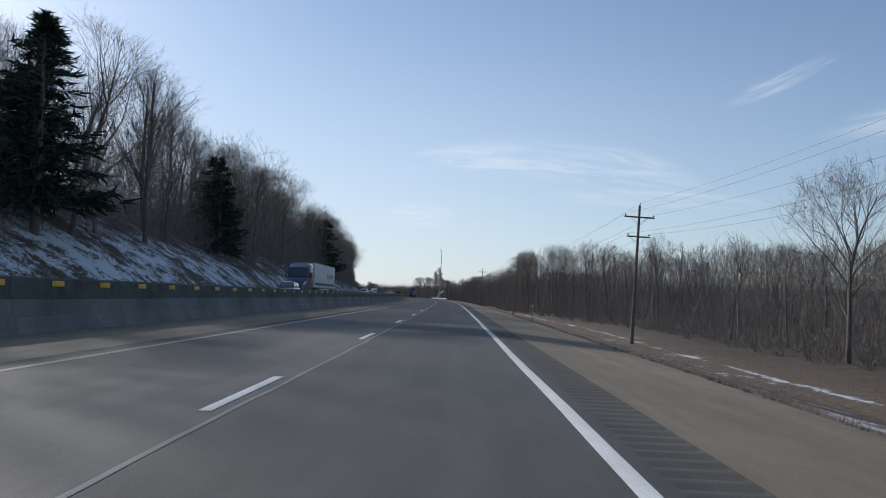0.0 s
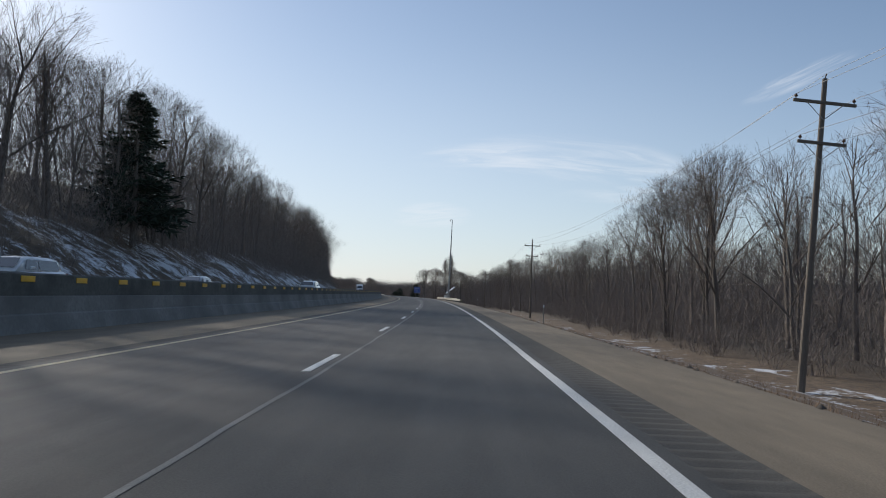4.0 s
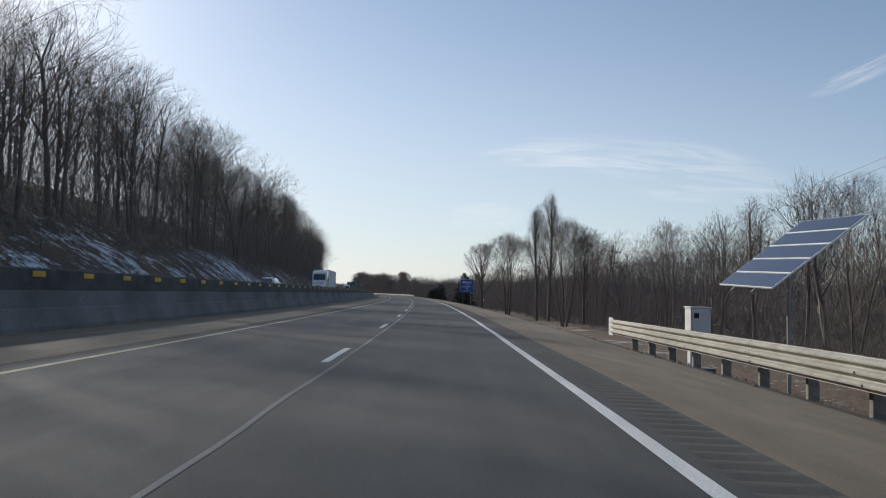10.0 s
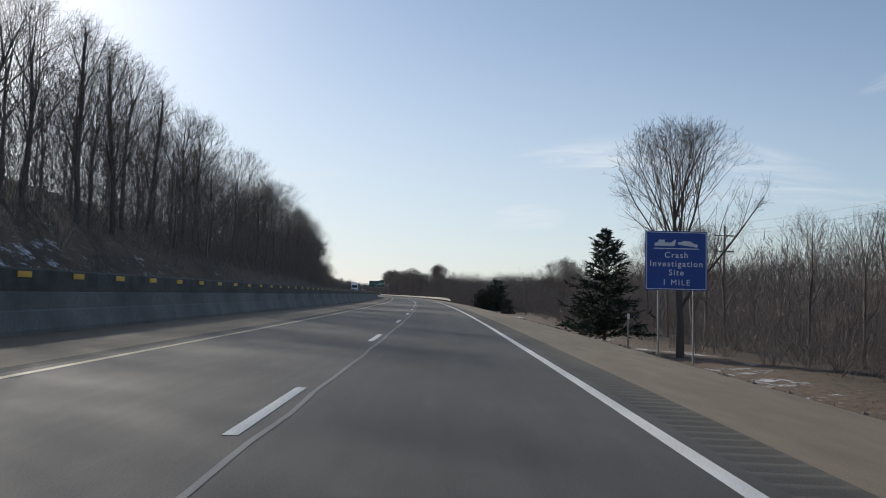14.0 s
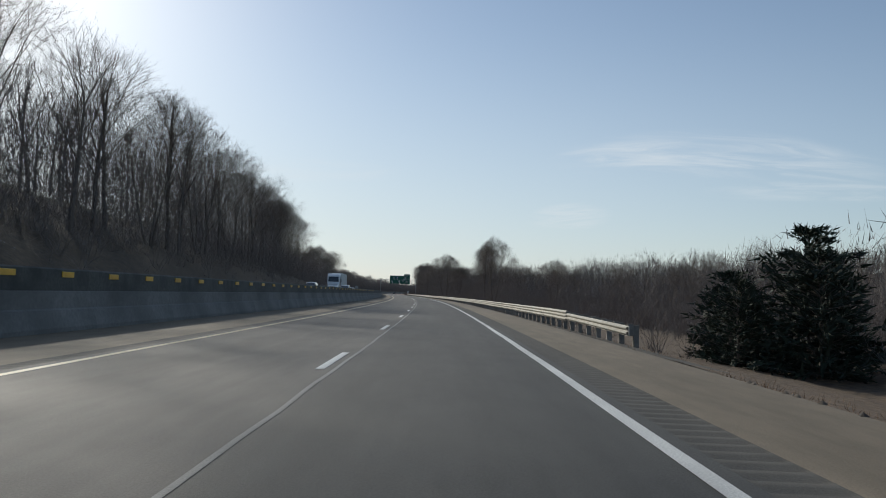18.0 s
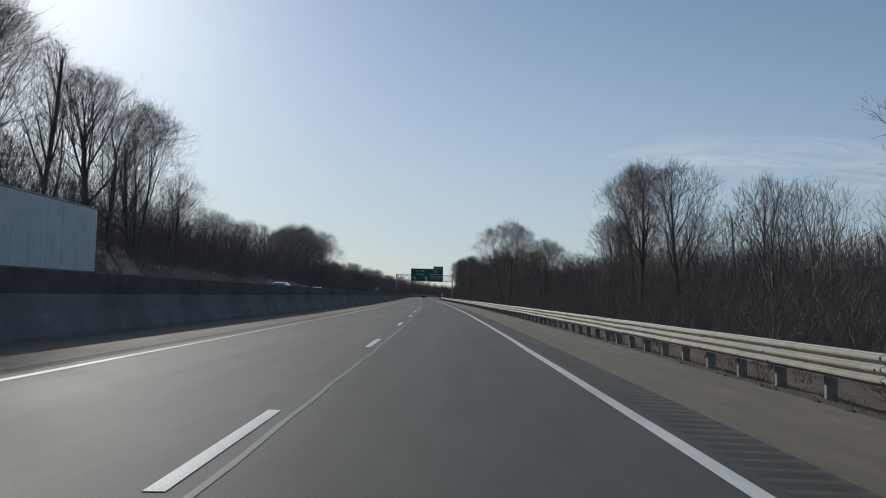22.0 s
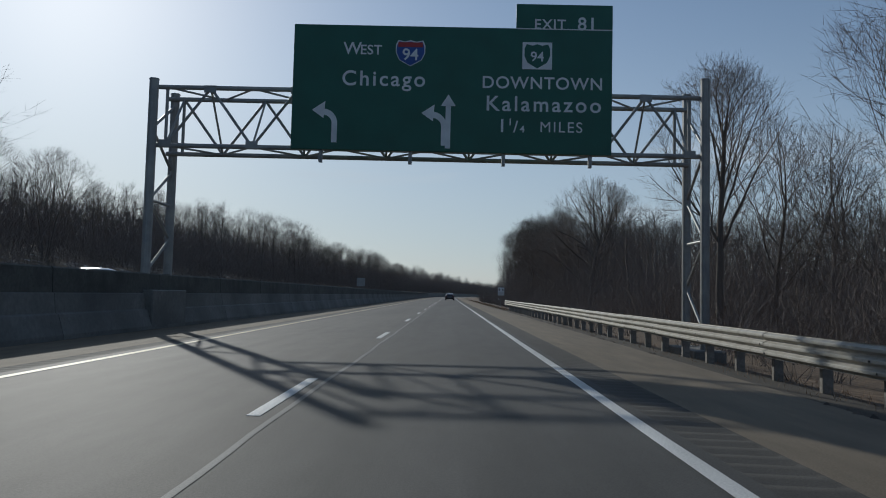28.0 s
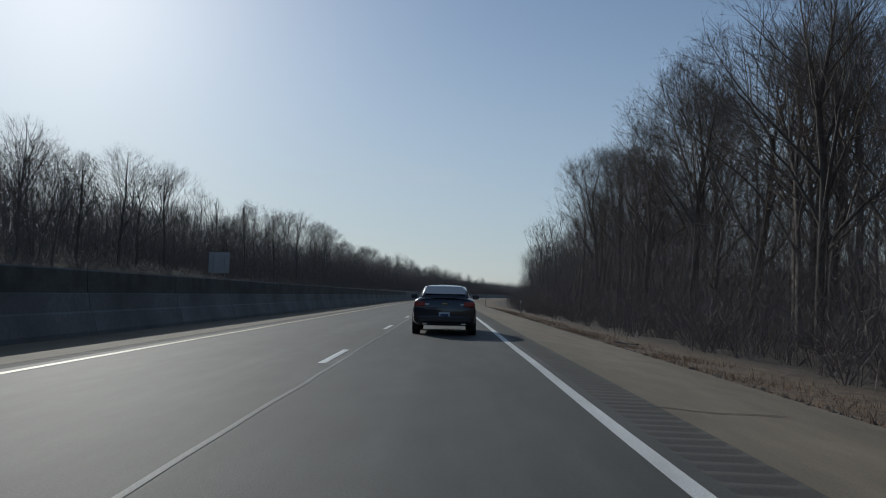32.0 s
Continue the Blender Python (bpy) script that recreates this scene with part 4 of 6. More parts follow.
def top_right(s):
    """Height over the road of the trees' tops on the right, and where the wood's edge runs."""
    s = float(s)
    top = np.interp(s, [-50, 0, 60, 110, 150, 170, 215, 240, 300, 335, 420, 520, 560, 640, 700, 730, 760, 785, 795, 811, 830, 852, 880, 943, 958, 970, 985, 1005, 1025, 1045, 1075, 1100, 1200, 1300, 1600],
                    [8.0, 7.0, 8.4, 10.6, 13.0, 15.4, 13.8, 11.5, 12.5, 12, 11.4, 11.0, 7.6, 6.6, 7.0, 8.4, 11.4, 11.0, 8.4, 8.4, 9.6, 11.4, 16.5, 16.5, 10, 10, 13.5, 15.5, 16.8, 19.0, 21.0, 23.0, 22.6, 22, 20])
    edge = np.interp(s, [-50, 60, 110, 150, 175, 215, 240, 330, 420, 520, 640, 720, 760, 800, 900, 1000, 1080, 1120, 1200, 1600],
                     [26, 27, 25, 22, 20, 20, 23, 27, 24, 22, 20, 15, 15, 14, 14, 15, 16.5, 17, 17, 16])
    return float(top), float(edge)


def top_left(s):
    s = float(s)
    top = np.interp(s, [-60, 40, 70, 100, 200, 350, 420, 560, 680, 762, 788, 830, 885, 900, 920, 938, 947, 970, 986, 1020, 1080, 1110, 1124, 1140, 1163, 1300, 1530, 1630, 1740],
                    [19.5, 20.5, 26, 24.5, 25, 25.5, 29, 27, 26, 25.5, 17, 14.5, 14, 17, 19.5, 20.5, 12.5, 10.5, 12.5, 15, 15, 15.5, 12, 15, 18.5, 18.5, 19, 14, 8])
    edge = np.interp(s, [-60, 0, 740, 790, 850, 1600], [-33, -32.5, -32, -33, -32, -32])
    return float(top), float(edge)


# the trees that stand out, one by one
rnd_p = random.Random(5)
FEATURE = ((457, 14.6, 15.6, 4, "broad many-stemmed bare tree with a rounded crown beside the verge"), (496, 14.6, 16.4, 7, "pale vase-shaped bare tree behind the blue road sign"),
           (441, 19.1, 21.2, 3, "tall slender bare tree with rising limbs"), (443.8, 17.6, 19.4, 3, "tall slender bare tree at the wood's edge"), (417.4, 16.6, 14.4, 4, "dark many-stemmed bare tree leaning over the verge"),
           (427, 21.5, 13.5, 1, "bare tree at the wood's edge"), (683, 17.0, 8.2, 4, "dark round-crowned bare tree in the low wood"), (716, 11.9, 13.8, 4, "tall round-crowned bare tree above the brush"),
           (834, 11.8, 16.2, 4, "many-stemmed bare tree above the brush"), (807.8, 14.0, 11.2, 4, "vase-shaped bare tree above the brush"), (790, 19.5, 13.0, 0, "bare tree behind the guard rail"), (798, 22.5, 13.0, 1, "tall bare tree behind the guard rail"), (997, 17.3, 19.0, 6, "large dark bare oak with low sweeping limbs at the wood's edge"),
           (1009, 22.0, 20.0, 6, "large bare oak with low sweeping limbs"), (49, 24.5, 13.6, 2, "bare tree with drooping limbs at the wood's edge"), (769, 16.6, 15.6, 1, "tall bare tree behind the guard rail"), (763, 18.0, 14.6, 0, "spreading bare tree behind the guard rail"), (776, 18.0, 16.2, 5, "tall bare tree behind the guard rail"), (600, 28.0, 11.4, 0, "bare tree on the low rise"), (604.5, 30.0, 12.2, 5, "bare tree on the low rise"), (610, 29.0, 11.6, 2, "bare tree on the low rise"), (1070, 20.0, 17.6, 0, "tall bare oak at the wood's edge"),
           (186, 20.0, 16.0, 0, "tall bare tree at the wood's edge"), (202, 21.0, 15.0, 5, "tall bare tree at the wood's edge"), (350, 24.0, 13.5, 2, "lone bare tree above the brush"), (292, 17.3, 12.0, 1, "lone bare tree with a straight trunk beside the verge"), (312, 22.8, 12.8, 0, "round-crowned bare tree above the brush"),
           (934, 12.0, 15.0, 1, "tall open bare tree close behind the guard rail"), (1062, 20.5, 16.5, 0, "large bare oak at the wood's edge"), (1040, 17.0, 14.4, 6, "broad bare oak with crooked limbs at the wood's edge"), (1024, 20.5, 16.5, 2, "broad bare oak with crooked limbs at the wood's edge"), (1051, 20.0, 17.0, 2, "broad bare oak at the wood's edge"))
for s, lat, h, kind, label in FEATURE:
    plant(BIG_KINDS[kind], s, lat, h, rnd_p.uniform(0, 6.28), label, "roadside trees", wide=0.85 if s == 716 else {3: 0.75, 4: 1.22}.get(kind, 1.0))
for s, lat, top, kind in ((940, -40.5, 23.2, 4), (930, -43.0, 22.5, 0), (921, -39.5, 20.5, 7), (909, -42.0, 20.0, 2), (899, -41.0, 18.0, 4), (744, -37.0, 25.0, 7), (752, -35.0, 23.0, 4), (778, -38.0, 24.0, 7), (786, -36.0, 22.5, 4)):
    plant(BIG_KINDS[kind], s, lat, top - float(ground_z(s, lat)), rnd_p.uniform(0, 6.28), "large pale bare tree with spreading limbs above the cutting", "trees on the slope")
for s, lat, h, kind in ((54, -32.0, 16.5, 0), (99, -32.5, 13.6, 1), (104, -35.0, 13.0, 0), (204, -33.0, 15.5, 0), (212, -36.0, 14.5, 0), (60, -36, 15, 1)):
    plant(CONIFER_KINDS[kind], s, lat, h, rnd_p.uniform(0, 6.28), "dark green conifer among bare trees on the slope", "conifers on the slope", name="conifer", wide=1.3)
plant(CONIFER_KINDS[3], 501, 10.7, 8.3, 1.0, "dark green pine beside the blue road sign", name="conifer", wide=1.12)
for s, lat, h in ((607.3, 15.2, 6.4), (604.0, 14.0, 5.2), (605.5, 11.2, 3.7), (609.5, 12.6, 4.4), (584.0, 14.2, 2.7)):
    plant(CONIFER_KINDS[2], s, lat, h, rnd_p.uniform(0, 6.28), "low dark green juniper at the foot of the bank", "junipers on the bank", name="juniper")

# the edges of both woods, tree by tree
for side_k in (0, 1):
    s = 8.0
    while s < (1150 if side_k == 0 else 1270):
        top, edge = (top_right(s) if side_k == 0 else top_left(s))
        sgn = 1 if side_k == 0 else -1
        lat = edge + sgn * (abs(rnd_p.gauss(0, 3.0)) + ((3.0 if 590 < s < 1000 else 0.0) if side_k == 0 else (2.6 if 110 < s < 740 else 0.5)))
        h = top - float(ground_z(s, lat))
        h *= rnd_p.uniform(0.72, 1.04) if side_k == 0 else rnd_p.uniform(0.82, 1.07)
        if h > 4.5:
            plant(BIG_KINDS[(5, 0, 2, 0, 1)[rnd_p.randrange(5)]] if side_k == 0 and s > 1012 else TREE_KINDS[(0, 1, 2, 3, 4, 5, 8, 9, 10, 11, 14, 6)[rnd_p.randrange(12)]], s, lat, h, rnd_p.uniform(0, 6.28),
                  "bare grey-brown tree at the edge of the wood" if side_k == 0 else "bare tree on the wooded slope", "trees at the wood's edge" if side_k == 0 else "trees on the slope", wide=1.0 if side_k == 0 else 1.22)
        s += rnd_p.uniform(5.0, 10.0) if side_k == 0 else rnd_p.uniform(4.8, 9.4) * (1.0 if s < 1110 else 1.7)

# a second row where the wood is low and open
s = 556.0
while s < 742:
    top, edge = top_right(s)
    lat = edge + rnd_p.uniform(3.0, 13.0)
    plant(TREE_KINDS[(0, 1, 4, 5, 10, 11, 2)[rnd_p.randrange(7)]], s, lat, (top - float(ground_z(s, lat))) * rnd_p.uniform(0.6, 1.0), rnd_p.uniform(0, 6.28), "small round-crowned bare tree in the low wood", "trees in the low wood")
    s += rnd_p.uniform(4.5, 8.5)


def joined(name, kinds, spots, mat, label, category):
    """Many plants as one mesh: spots are (s, lat, height factor, spin)."""
    vs, fs, base = [], [], 0
    for k, (s, lat, fac, spin, which) in enumerate(spots):
        v, f = kinds[which][0], kinds[which][1]
        c, n = math.cos(spin) * fac, math.sin(spin) * fac
        p = spot(s, lat, float(ground_z(s, lat)) - 0.1)
        w = np.stack([v[:, 0] * c - v[:, 1] * n + p[0], v[:, 0] * n + v[:, 1] * c + p[1], v[:, 2] * fac + p[2]], 1)
        vs.append(w)
        fs.append(f + base)
        base += len(v)
    return tagged(new(name, array_mesh(name, np.concatenate(vs), np.concatenate(fs), mat)), label, category, kind="stuff")


rnd_w = random.Random(21)
deep_r, deep_l, brush_r, brush_l = [], [], [], []
s = -20.0
while s < 1740:
    for k in range(2):
        ss = s + rnd_w.uniform(0, 6)
        top, edge = top_right(ss)
        lat = edge + 3 + rnd_w.random() ** 1.3 * 34
        h = (top - float(ground_z(ss, lat))) * rnd_w.uniform(0.72, 1.05) + 0.02 * (lat - edge)
        h *= float(np.interp(ss, [860, 885, 945, 965], [1.0, 0.66, 0.66, 1.0]))
        if h > 3:
            j = rnd_w.randrange(8)
            deep_r.append((ss, lat, h / THIN_KINDS[j][2], rnd_w.uniform(0, 6.28), j))
    for k in range(2 if s < 1150 else 1):
        ss = s + rnd_w.uniform(0, 6)
        top, edge = top_left(ss)
        lat = edge - 1 - rnd_w.random() ** 1.2 * 34
        h = min(max(top - float(ground_z(ss, edge)), 5) * rnd_w.uniform(0.7, 1.03), 17)
        j = rnd_w.randrange(8)
        deep_l.append((ss, lat, h / THIN_KINDS[j][2], rnd_w.uniform(0, 6.28), j))
    s += 6.0
s = -10.0
while s < 1300:
    for k in range(4):
        ss = s + rnd_w.uniform(0, 5)
        top, edge = top_right(ss)
        lat = edge - 4.5 + abs(rnd_w.gauss(0, 4))
        brush_r.append((ss, lat, rnd_w.uniform(0.6, 1.4), rnd_w.uniform(0, 6.28), rnd_w.randrange(6)))
    for k in range(3):
        top, edge = top_left(s)
        brush_l.append((s + rnd_w.uniform(0, 5), edge + 4 - abs(rnd_w.gauss(0, 6)), rnd_w.uniform(0.5, 1.3), rnd_w.uniform(0, 6.28), rnd_w.randrange(6)))
    s += 5.0
s = 602.0
while s < 966:
    brush_r.append((s, rnd_w.uniform(5.2, 9.0), rnd_w.uniform(0.45, 0.85), rnd_w.uniform(0, 6.28), rnd_w.randrange(6)))
    s += rnd_w.uniform(1.2, 2.6)
s = 984.0
while s < 1150:
    brush_r.append((s, rnd_w.uniform(7.6, 13.0), rnd_w.uniform(0.7, 1.4), rnd_w.uniform(0, 6.28), rnd_w.randrange(6)))
    s += rnd_w.uniform(0.5, 1.1)
joined("woods_right", THIN_KINDS, deep_r, M_WOODS, "dense bare winter wood behind the verge", "woods")
joined("woods_left", THIN_KINDS, deep_l, M_WOODS, "dense bare winter wood on the hillside", "woods")
joined("brush_right", SHRUB_KINDS, brush_r, M_BRUSH, "tangled brown brush along the wood's edge", "brush")
joined("brush_left", SHRUB_KINDS, brush_l, M_BRUSH, "tangled brown brush at the foot of the slope", "brush")


def thicket(name, edge_of, sgn, near, deep, share_of, s0, s1, seed, label, count, coarse, long=1.0, upright=0.40, low=1.1):
    """The dense inner wood: countless bare saplings, whips and twigs of uneven height, coarser further in."""
    rng = np.random.RandomState(seed)
    s = rng.uniform(s0, s1, count)
    knots = np.arange(s0, s1 + 4, 4.0)
    tops = np.interp(s, knots, [edge_of(k)[0] for k in knots])
    edges = np.interp(s, knots, [edge_of(k)[1] for k in knots])
    share = np.interp(s, [a for a, b in share_of], [b for a, b in share_of])
    wavy = np.interp(s, knots, [0.88 + 0.4 * noise.noise(Vector((k / 19.0, seed, 1.7))) + 0.30 * noise.noise(Vector((k / 6.0, seed, 7.7))) for k in knots])
    inward = rng.rand(count) ** 1.2
    lat = edges + sgn * (near + deep * inward)
    wavy = wavy * (1 + 0.22 * np.sin(s / 3.1 + lat / 2.3) * np.sin(s / 5.7 - lat / 3.1))
    g = ground_z(s, lat)
    rise = np.maximum((tops - ground_z(s, edges)) * share * wavy * np.clip(0.40 + 2.2 * inward, 0, 1), 1.2)
    rise = np.clip(rise, 1.2, np.maximum((tops - g) * 0.95, 1.2))
    z0 = g - 0.3 + rise * rng.rand(count) ** low * 0.86
    a = spot(s, lat, z0)
    d = rng.normal(0, upright, (count, 3)) + np.array([0, 0, 0.8])
    d /= np.linalg.norm(d, axis=1, keepdims=True)
    ln = rng.uniform(0.5, 2.0, (count, 1)) * long
    pv, pf = points_mesh(a, a + d * ln, rng.uniform(0.005, 0.012, count) * (1 + 1.2 * inward) * coarse, True)
    return tagged(new(name, array_mesh(name, pv, pf, M_BRUSH)), label, "woods", kind="stuff")


thicket("undergrowth_right", top_right, 1, -1.8, 17.0, ((-40, 0.66), (360, 0.66), (420, 0.62), (520, 0.62), (580, 0.40), (720, 0.46), (748, 0.60), (762, 0.86), (800, 0.80), (850, 0.80), (890, 0.56), (940, 0.56), (975, 0.85), (1740, 0.92)), -40, 1300, 3, "dense brown undergrowth and saplings inside the wood", 430000, 1.0, 1.15)
thicket("undergrowth_left", top_left, -1, -0.5, 14.0, ((-40, 0.60), (120, 0.64), (220, 0.74), (740, 0.74), (800, 0.62), (1740, 0.60)), -40, 1740, 6, "dense brown undergrowth and saplings on the wooded slope", 340000, 1.4, 1.3, 0.40, 1.4)
thicket("deep_woods_right", top_right, 1, 10.0, 30.0, ((-40, 0.84), (600, 0.92), (850, 0.95), (885, 0.60), (945, 0.60), (980, 0.98), (1740, 1.0)), -60, 1740, 51, "the dim depth of the bare winter wood", 230000, 2.0, 2.0, 0.32)
thicket("deep_woods_left", top_left, -1, 6.0, 24.0, ((-40, 0.70), (200, 0.84), (760, 0.84), (800, 0.70), (1740, 0.70)), -60, 1740, 53, "the dim depth of the wood on the hillside", 150000, 2.8, 2.0, 0.32)
thicket("saplings_right", top_right, 1, -1.0, 12.0, ((600, 0.62), (740, 0.66), (800, 0.82), (850, 0.80), (890, 0.54), (940, 0.54), (980, 0.8), (1130, 0.8)), 596, 1130, 77, "close-standing brown saplings behind the guard rail", 270000, 0.85, 1.2, 0.5)


def far_woods(name, count, seed, s0, s1, lat0, lat1, size, label):
    """Distant bare woods: stems and twigs past counting."""
    rng = np.random.RandomState(seed)
    s = rng.uniform(s0, s1, count)
    lat = rng.uniform(lat0, lat1, count)
    z = ground_z(s, lat) + rng.rand(count) ** 1.3 * size * 0.75 * (0.75 + 0.5 * np.sin(s / 23.0 + lat / 31.0) * np.sin(s / 9.0))
    a = spot(s, lat, z)
    d = rng.normal(0, 0.5, (count, 3)) + np.array([0, 0, 1.0])
    d /= np.linalg.norm(d, axis=1, keepdims=True)
    v, f = points_mesh(a, a + d * rng.uniform(0.08, 0.30, (count, 1)) * size, rng.uniform(0.004, 0.009, count) * size, True)
    tagged(new(name, array_mesh(name, v, f, M_WOODS)), label, "woods", kind="stuff")


thicket("saplings_left", top_left, -1, -0.5, 7.0, ((-40, 0.78), (740, 0.84), (800, 0.74), (1740, 0.86)), -40, 1740, 91, "close-standing bare saplings on the wooded slope", 300000, 1.15, 1.25, 0.5)
far_woods("far_woods_ahead", 60000, 52, 1740, 2300, -300, 260, 9.0, "distant wooded rise ahead of the road")
far_woods("far_woods_hill", 120000, 54, 700, 2300, -300, -58, 12.0, "bare woods over the far hillside")
far_woods("far_woods_field", 80000, 55, -60, 1700, 44, 190, 9.0, "bare woods beyond the roadside trees")


# ---- lane dashes, each a painted piece on the road ----
bm = box_bm((0, 1.52, 0, 0.135, 3.05, 0.006), bevel=0.002)
dash_me = bpy.data.meshes.new("lane_dash")
bm.to_mesh(dash_me)
bm.free()
uv = dash_me.uv_layers.new(name="road")
for poly in dash_me.polygons:
    for li in poly.loop_indices:
        co = dash_me.vertices[dash_me.loops[li].vertex_index].co
        uv.data[li].uv = (co.x, co.y)
dash_me.materials.append(M_LINE)
for i in range(-4, 125):
    s = i * 12.19 + float(np.interp(i * 12.19, [0, 78, 105, 235, 335, 555, 590, 650, 780, 885, 945, 1005], [7.2, 6.2, 5.3, 1.6, 1.9, 0.0, -0.8, -0.9, -1.6, 0.6, 0.7, 1.6]))
    piece("lane_dash", dash_me, road, place(s, -3.56, 0.004))
    piece("lane_dash", dash_me, opp, place(i * 12.19, -17.4, OPP_Z + 0.004))

# cracks across the lanes, some filled
rnd_c = random.Random(77)
for k in range(14):
    s = rnd_c.uniform(4, 1060)
    l0 = rnd_c.choice((-7.5, 0.7, 0.7, 0.7, -3.6))
    l1 = rnd_c.choice((-3.6, -5.0)) if l0 < -5 else rnd_c.choice((2.2, 3.0)) if l0 > 0 else -0.2
    lat = np.linspace(l0, l1, 26)
    off = np.array([0.22 * noise.noise(Vector((x * 1.1, k * 3.1, 0))) for x in lat]) + (lat - l0) * rnd_c.uniform(-0.05, 0.05)
    w = rnd_c.uniform(0.008, 0.018)
    zz = np.where(lat > 0.3, -0.012 - (np.maximum(lat, 0.80) - 0.80) * 0.055, 0.0) + 0.006
    a, b = spot(s + off - w, lat, zz), spot(s + off + w, lat, zz)
    i = np.arange(25)
    me = array_mesh("crack", np.concatenate([a, b]), np.stack([i, i + 1, i + 27, i + 26], 1), M_CRACK if rnd_c.random() < 0.5 else M_SEAL)
    me.uv_layers.new(name="road")
    crack = new("crack", me)
    crack.parent = road


# ---- utility line ----
POLES = ((-29.0, 14.4, 12.0, 1.5), (64.5, 14.2, 12.0, 3.0), (158.2, 12.85, 13.0, 4.8), (250.5, 14.55, 13.1, 1.0), (342.0, 17.8, 10.8, 1.0), (434.0, 26.3, 12.4, 7.0),
         (525.0, 29.4, 12.0, 1.0), (640.0, 60.0, 10.0, 0.0))


def utility_pole(s, lat, height, lean, arms=1.0):
    g = float(ground_z(s, lat))
    m = place(s, lat, g) @ Matrix.Rotation(radians(lean), 4, "Y")
    thing = tagged(empty("utility_pole", m), "weathered timber utility pole with two crossarms", "utility pole", "utility line")
    bm = bmesh.new()
    add_rod(bm, (0, 0, -0.8), (0, 0, height), 0.165 * arms, 0.10 * arms, 12)
    part("pole", bm, M_POLE, thing, smooth=False)
    ends = []
    for k, (z, w) in enumerate(((height - 1.05 * arms, 2.6 * arms), (height - 2.75 * arms, 2.0 * arms))):
        arm = part("crossarm", box_bm((0, -0.14, z, w, 0.10, 0.13), bevel=0.012), M_POLE, thing)
        bm = bmesh.new()
        for sx in (-1, 1):
            add_rod(bm, (sx * 0.75, -0.18, z - 0.05), (0, -0.14, z - 0.72), 0.018, 0.018, 6)
        part("brace", bm, M_GALV, thing)
        for sx in (-1, 1):
            bm = bmesh.new()
            x = sx * (w / 2 - 0.10)
            add_rod(bm, (x, -0.14, z + 0.05), (x, -0.14, z + 0.17), 0.02, 0.02, 6)
            add_rod(bm, (x, -0.14, z + 0.14), (x, -0.14, z + 0.20), 0.06, 0.075, 8)
            add_rod(bm, (x, -0.14, z + 0.20), (x, -0.14, z + 0.27), 0.05, 0.03, 8)
            part("insulator", bm, M_INSULATOR, arm)
            ends.append(m @ Vector((x, -0.14, z + 0.27)))
    bm = bmesh.new()
    add_rod(bm, (0, 0, height), (0.05, 0, height + 0.22), 0.03, 0.03, 6)
    part("pin", bm, M_INSULATOR, thing)
    ends.append(m @ Vector((0.05, 0, height + 0.22)))
    return ends


def wire_mesh(pts, r):
    d = (pts[-1] - pts[0]).normalized()
    u = d.cross(Vector((0, 0, 1))).normalized()
    w = u.cross(d)
    v = np.array([(p + u * math.cos(a) * r + w * math.sin(a) * r)[:] for p in pts for a in (0.5, 2.6, 4.7)])
    f = [(k * 3 + i, k * 3 + (i + 1) % 3, k * 3 + 3 + (i + 1) % 3, k * 3 + 3 + i) for k in range(len(pts) - 1) for i in range(3)]
    return v, np.array(f)


pole_ends = [utility_pole(*p) for p in POLES]
utility_pole(576.0, 16.2, 7.3, 1.0, 0.6)
for e0, e1 in zip(pole_ends, pole_ends[1:]):
    for a, b in zip(e0, e1):
        cu = [a.lerp(b, k / 14) - Vector((0, 0, 1.5 * 4 * (k / 14) * (1 - k / 14))) for k in range(15)]
        v, f = wire_mesh(cu, 0.010)
        tagged(new("power_line", array_mesh("power_line", v, f, M_WIRE)), "thin grey overhead wire between utility poles", "wire", "overhead wires")


# ---- camera mast with its solar array and cabinet ----
mast = tagged(empty("camera_mast", place(329.0, 6.1, float(ground_z(329, 6.1)))), "tall tapered grey steel mast behind the guard rail", "mast")
bm = bmesh.new()
add_rod(bm, (0, 0, -0.2), (0.25, 0, 8.0), 0.26, 0.21, 16)
add_rod(bm, (0.25, 0, 8.0), (0.50, 0, 16.0), 0.20, 0.15, 16)
add_rod(bm, (0.50, 0, 16.0), (0.68, 0, 22.3), 0.14, 0.09, 16)
part("pole", bm, M_GALV, mast, smooth=False)
bm = bmesh.new()
add_rod(bm, (0, 0, 0.0), (0, 0, 0.06), 0.42, 0.42, 12)
part("base_plate", bm, M_GALV, mast)
bm = bmesh.new()
for k in range(10):
    a0, a1 = k * math.pi / 10, (k + 1) * math.pi / 10
    add_rod(bm, (0.68 - 0.28 + 0.28 * math.cos(a0), 0, 22.3 + 0.3 * math.sin(a0)), (0.68 - 0.28 + 0.28 * math.cos(a1), 0, 22.3 + 0.3 * math.sin(a1)), 0.035, 0.035, 6)
part("hook_arm", bm, M_GALV, mast)
bm = bmesh.new()
bmesh.ops.create_uvsphere(bm, u_segments=12, v_segments=8, radius=0.15, matrix=Matrix.Translation((0.12, 0, 22.15)))
part("dome_camera", bm, M_BLACK, mast, "dark dome camera", True)
part("conduit", box_bm((-0.30, -0.06, 2.0, 0.07, 0.07, 4.2), bevel=0.01), M_SIGN_WHITE, mast, "pale conduit")

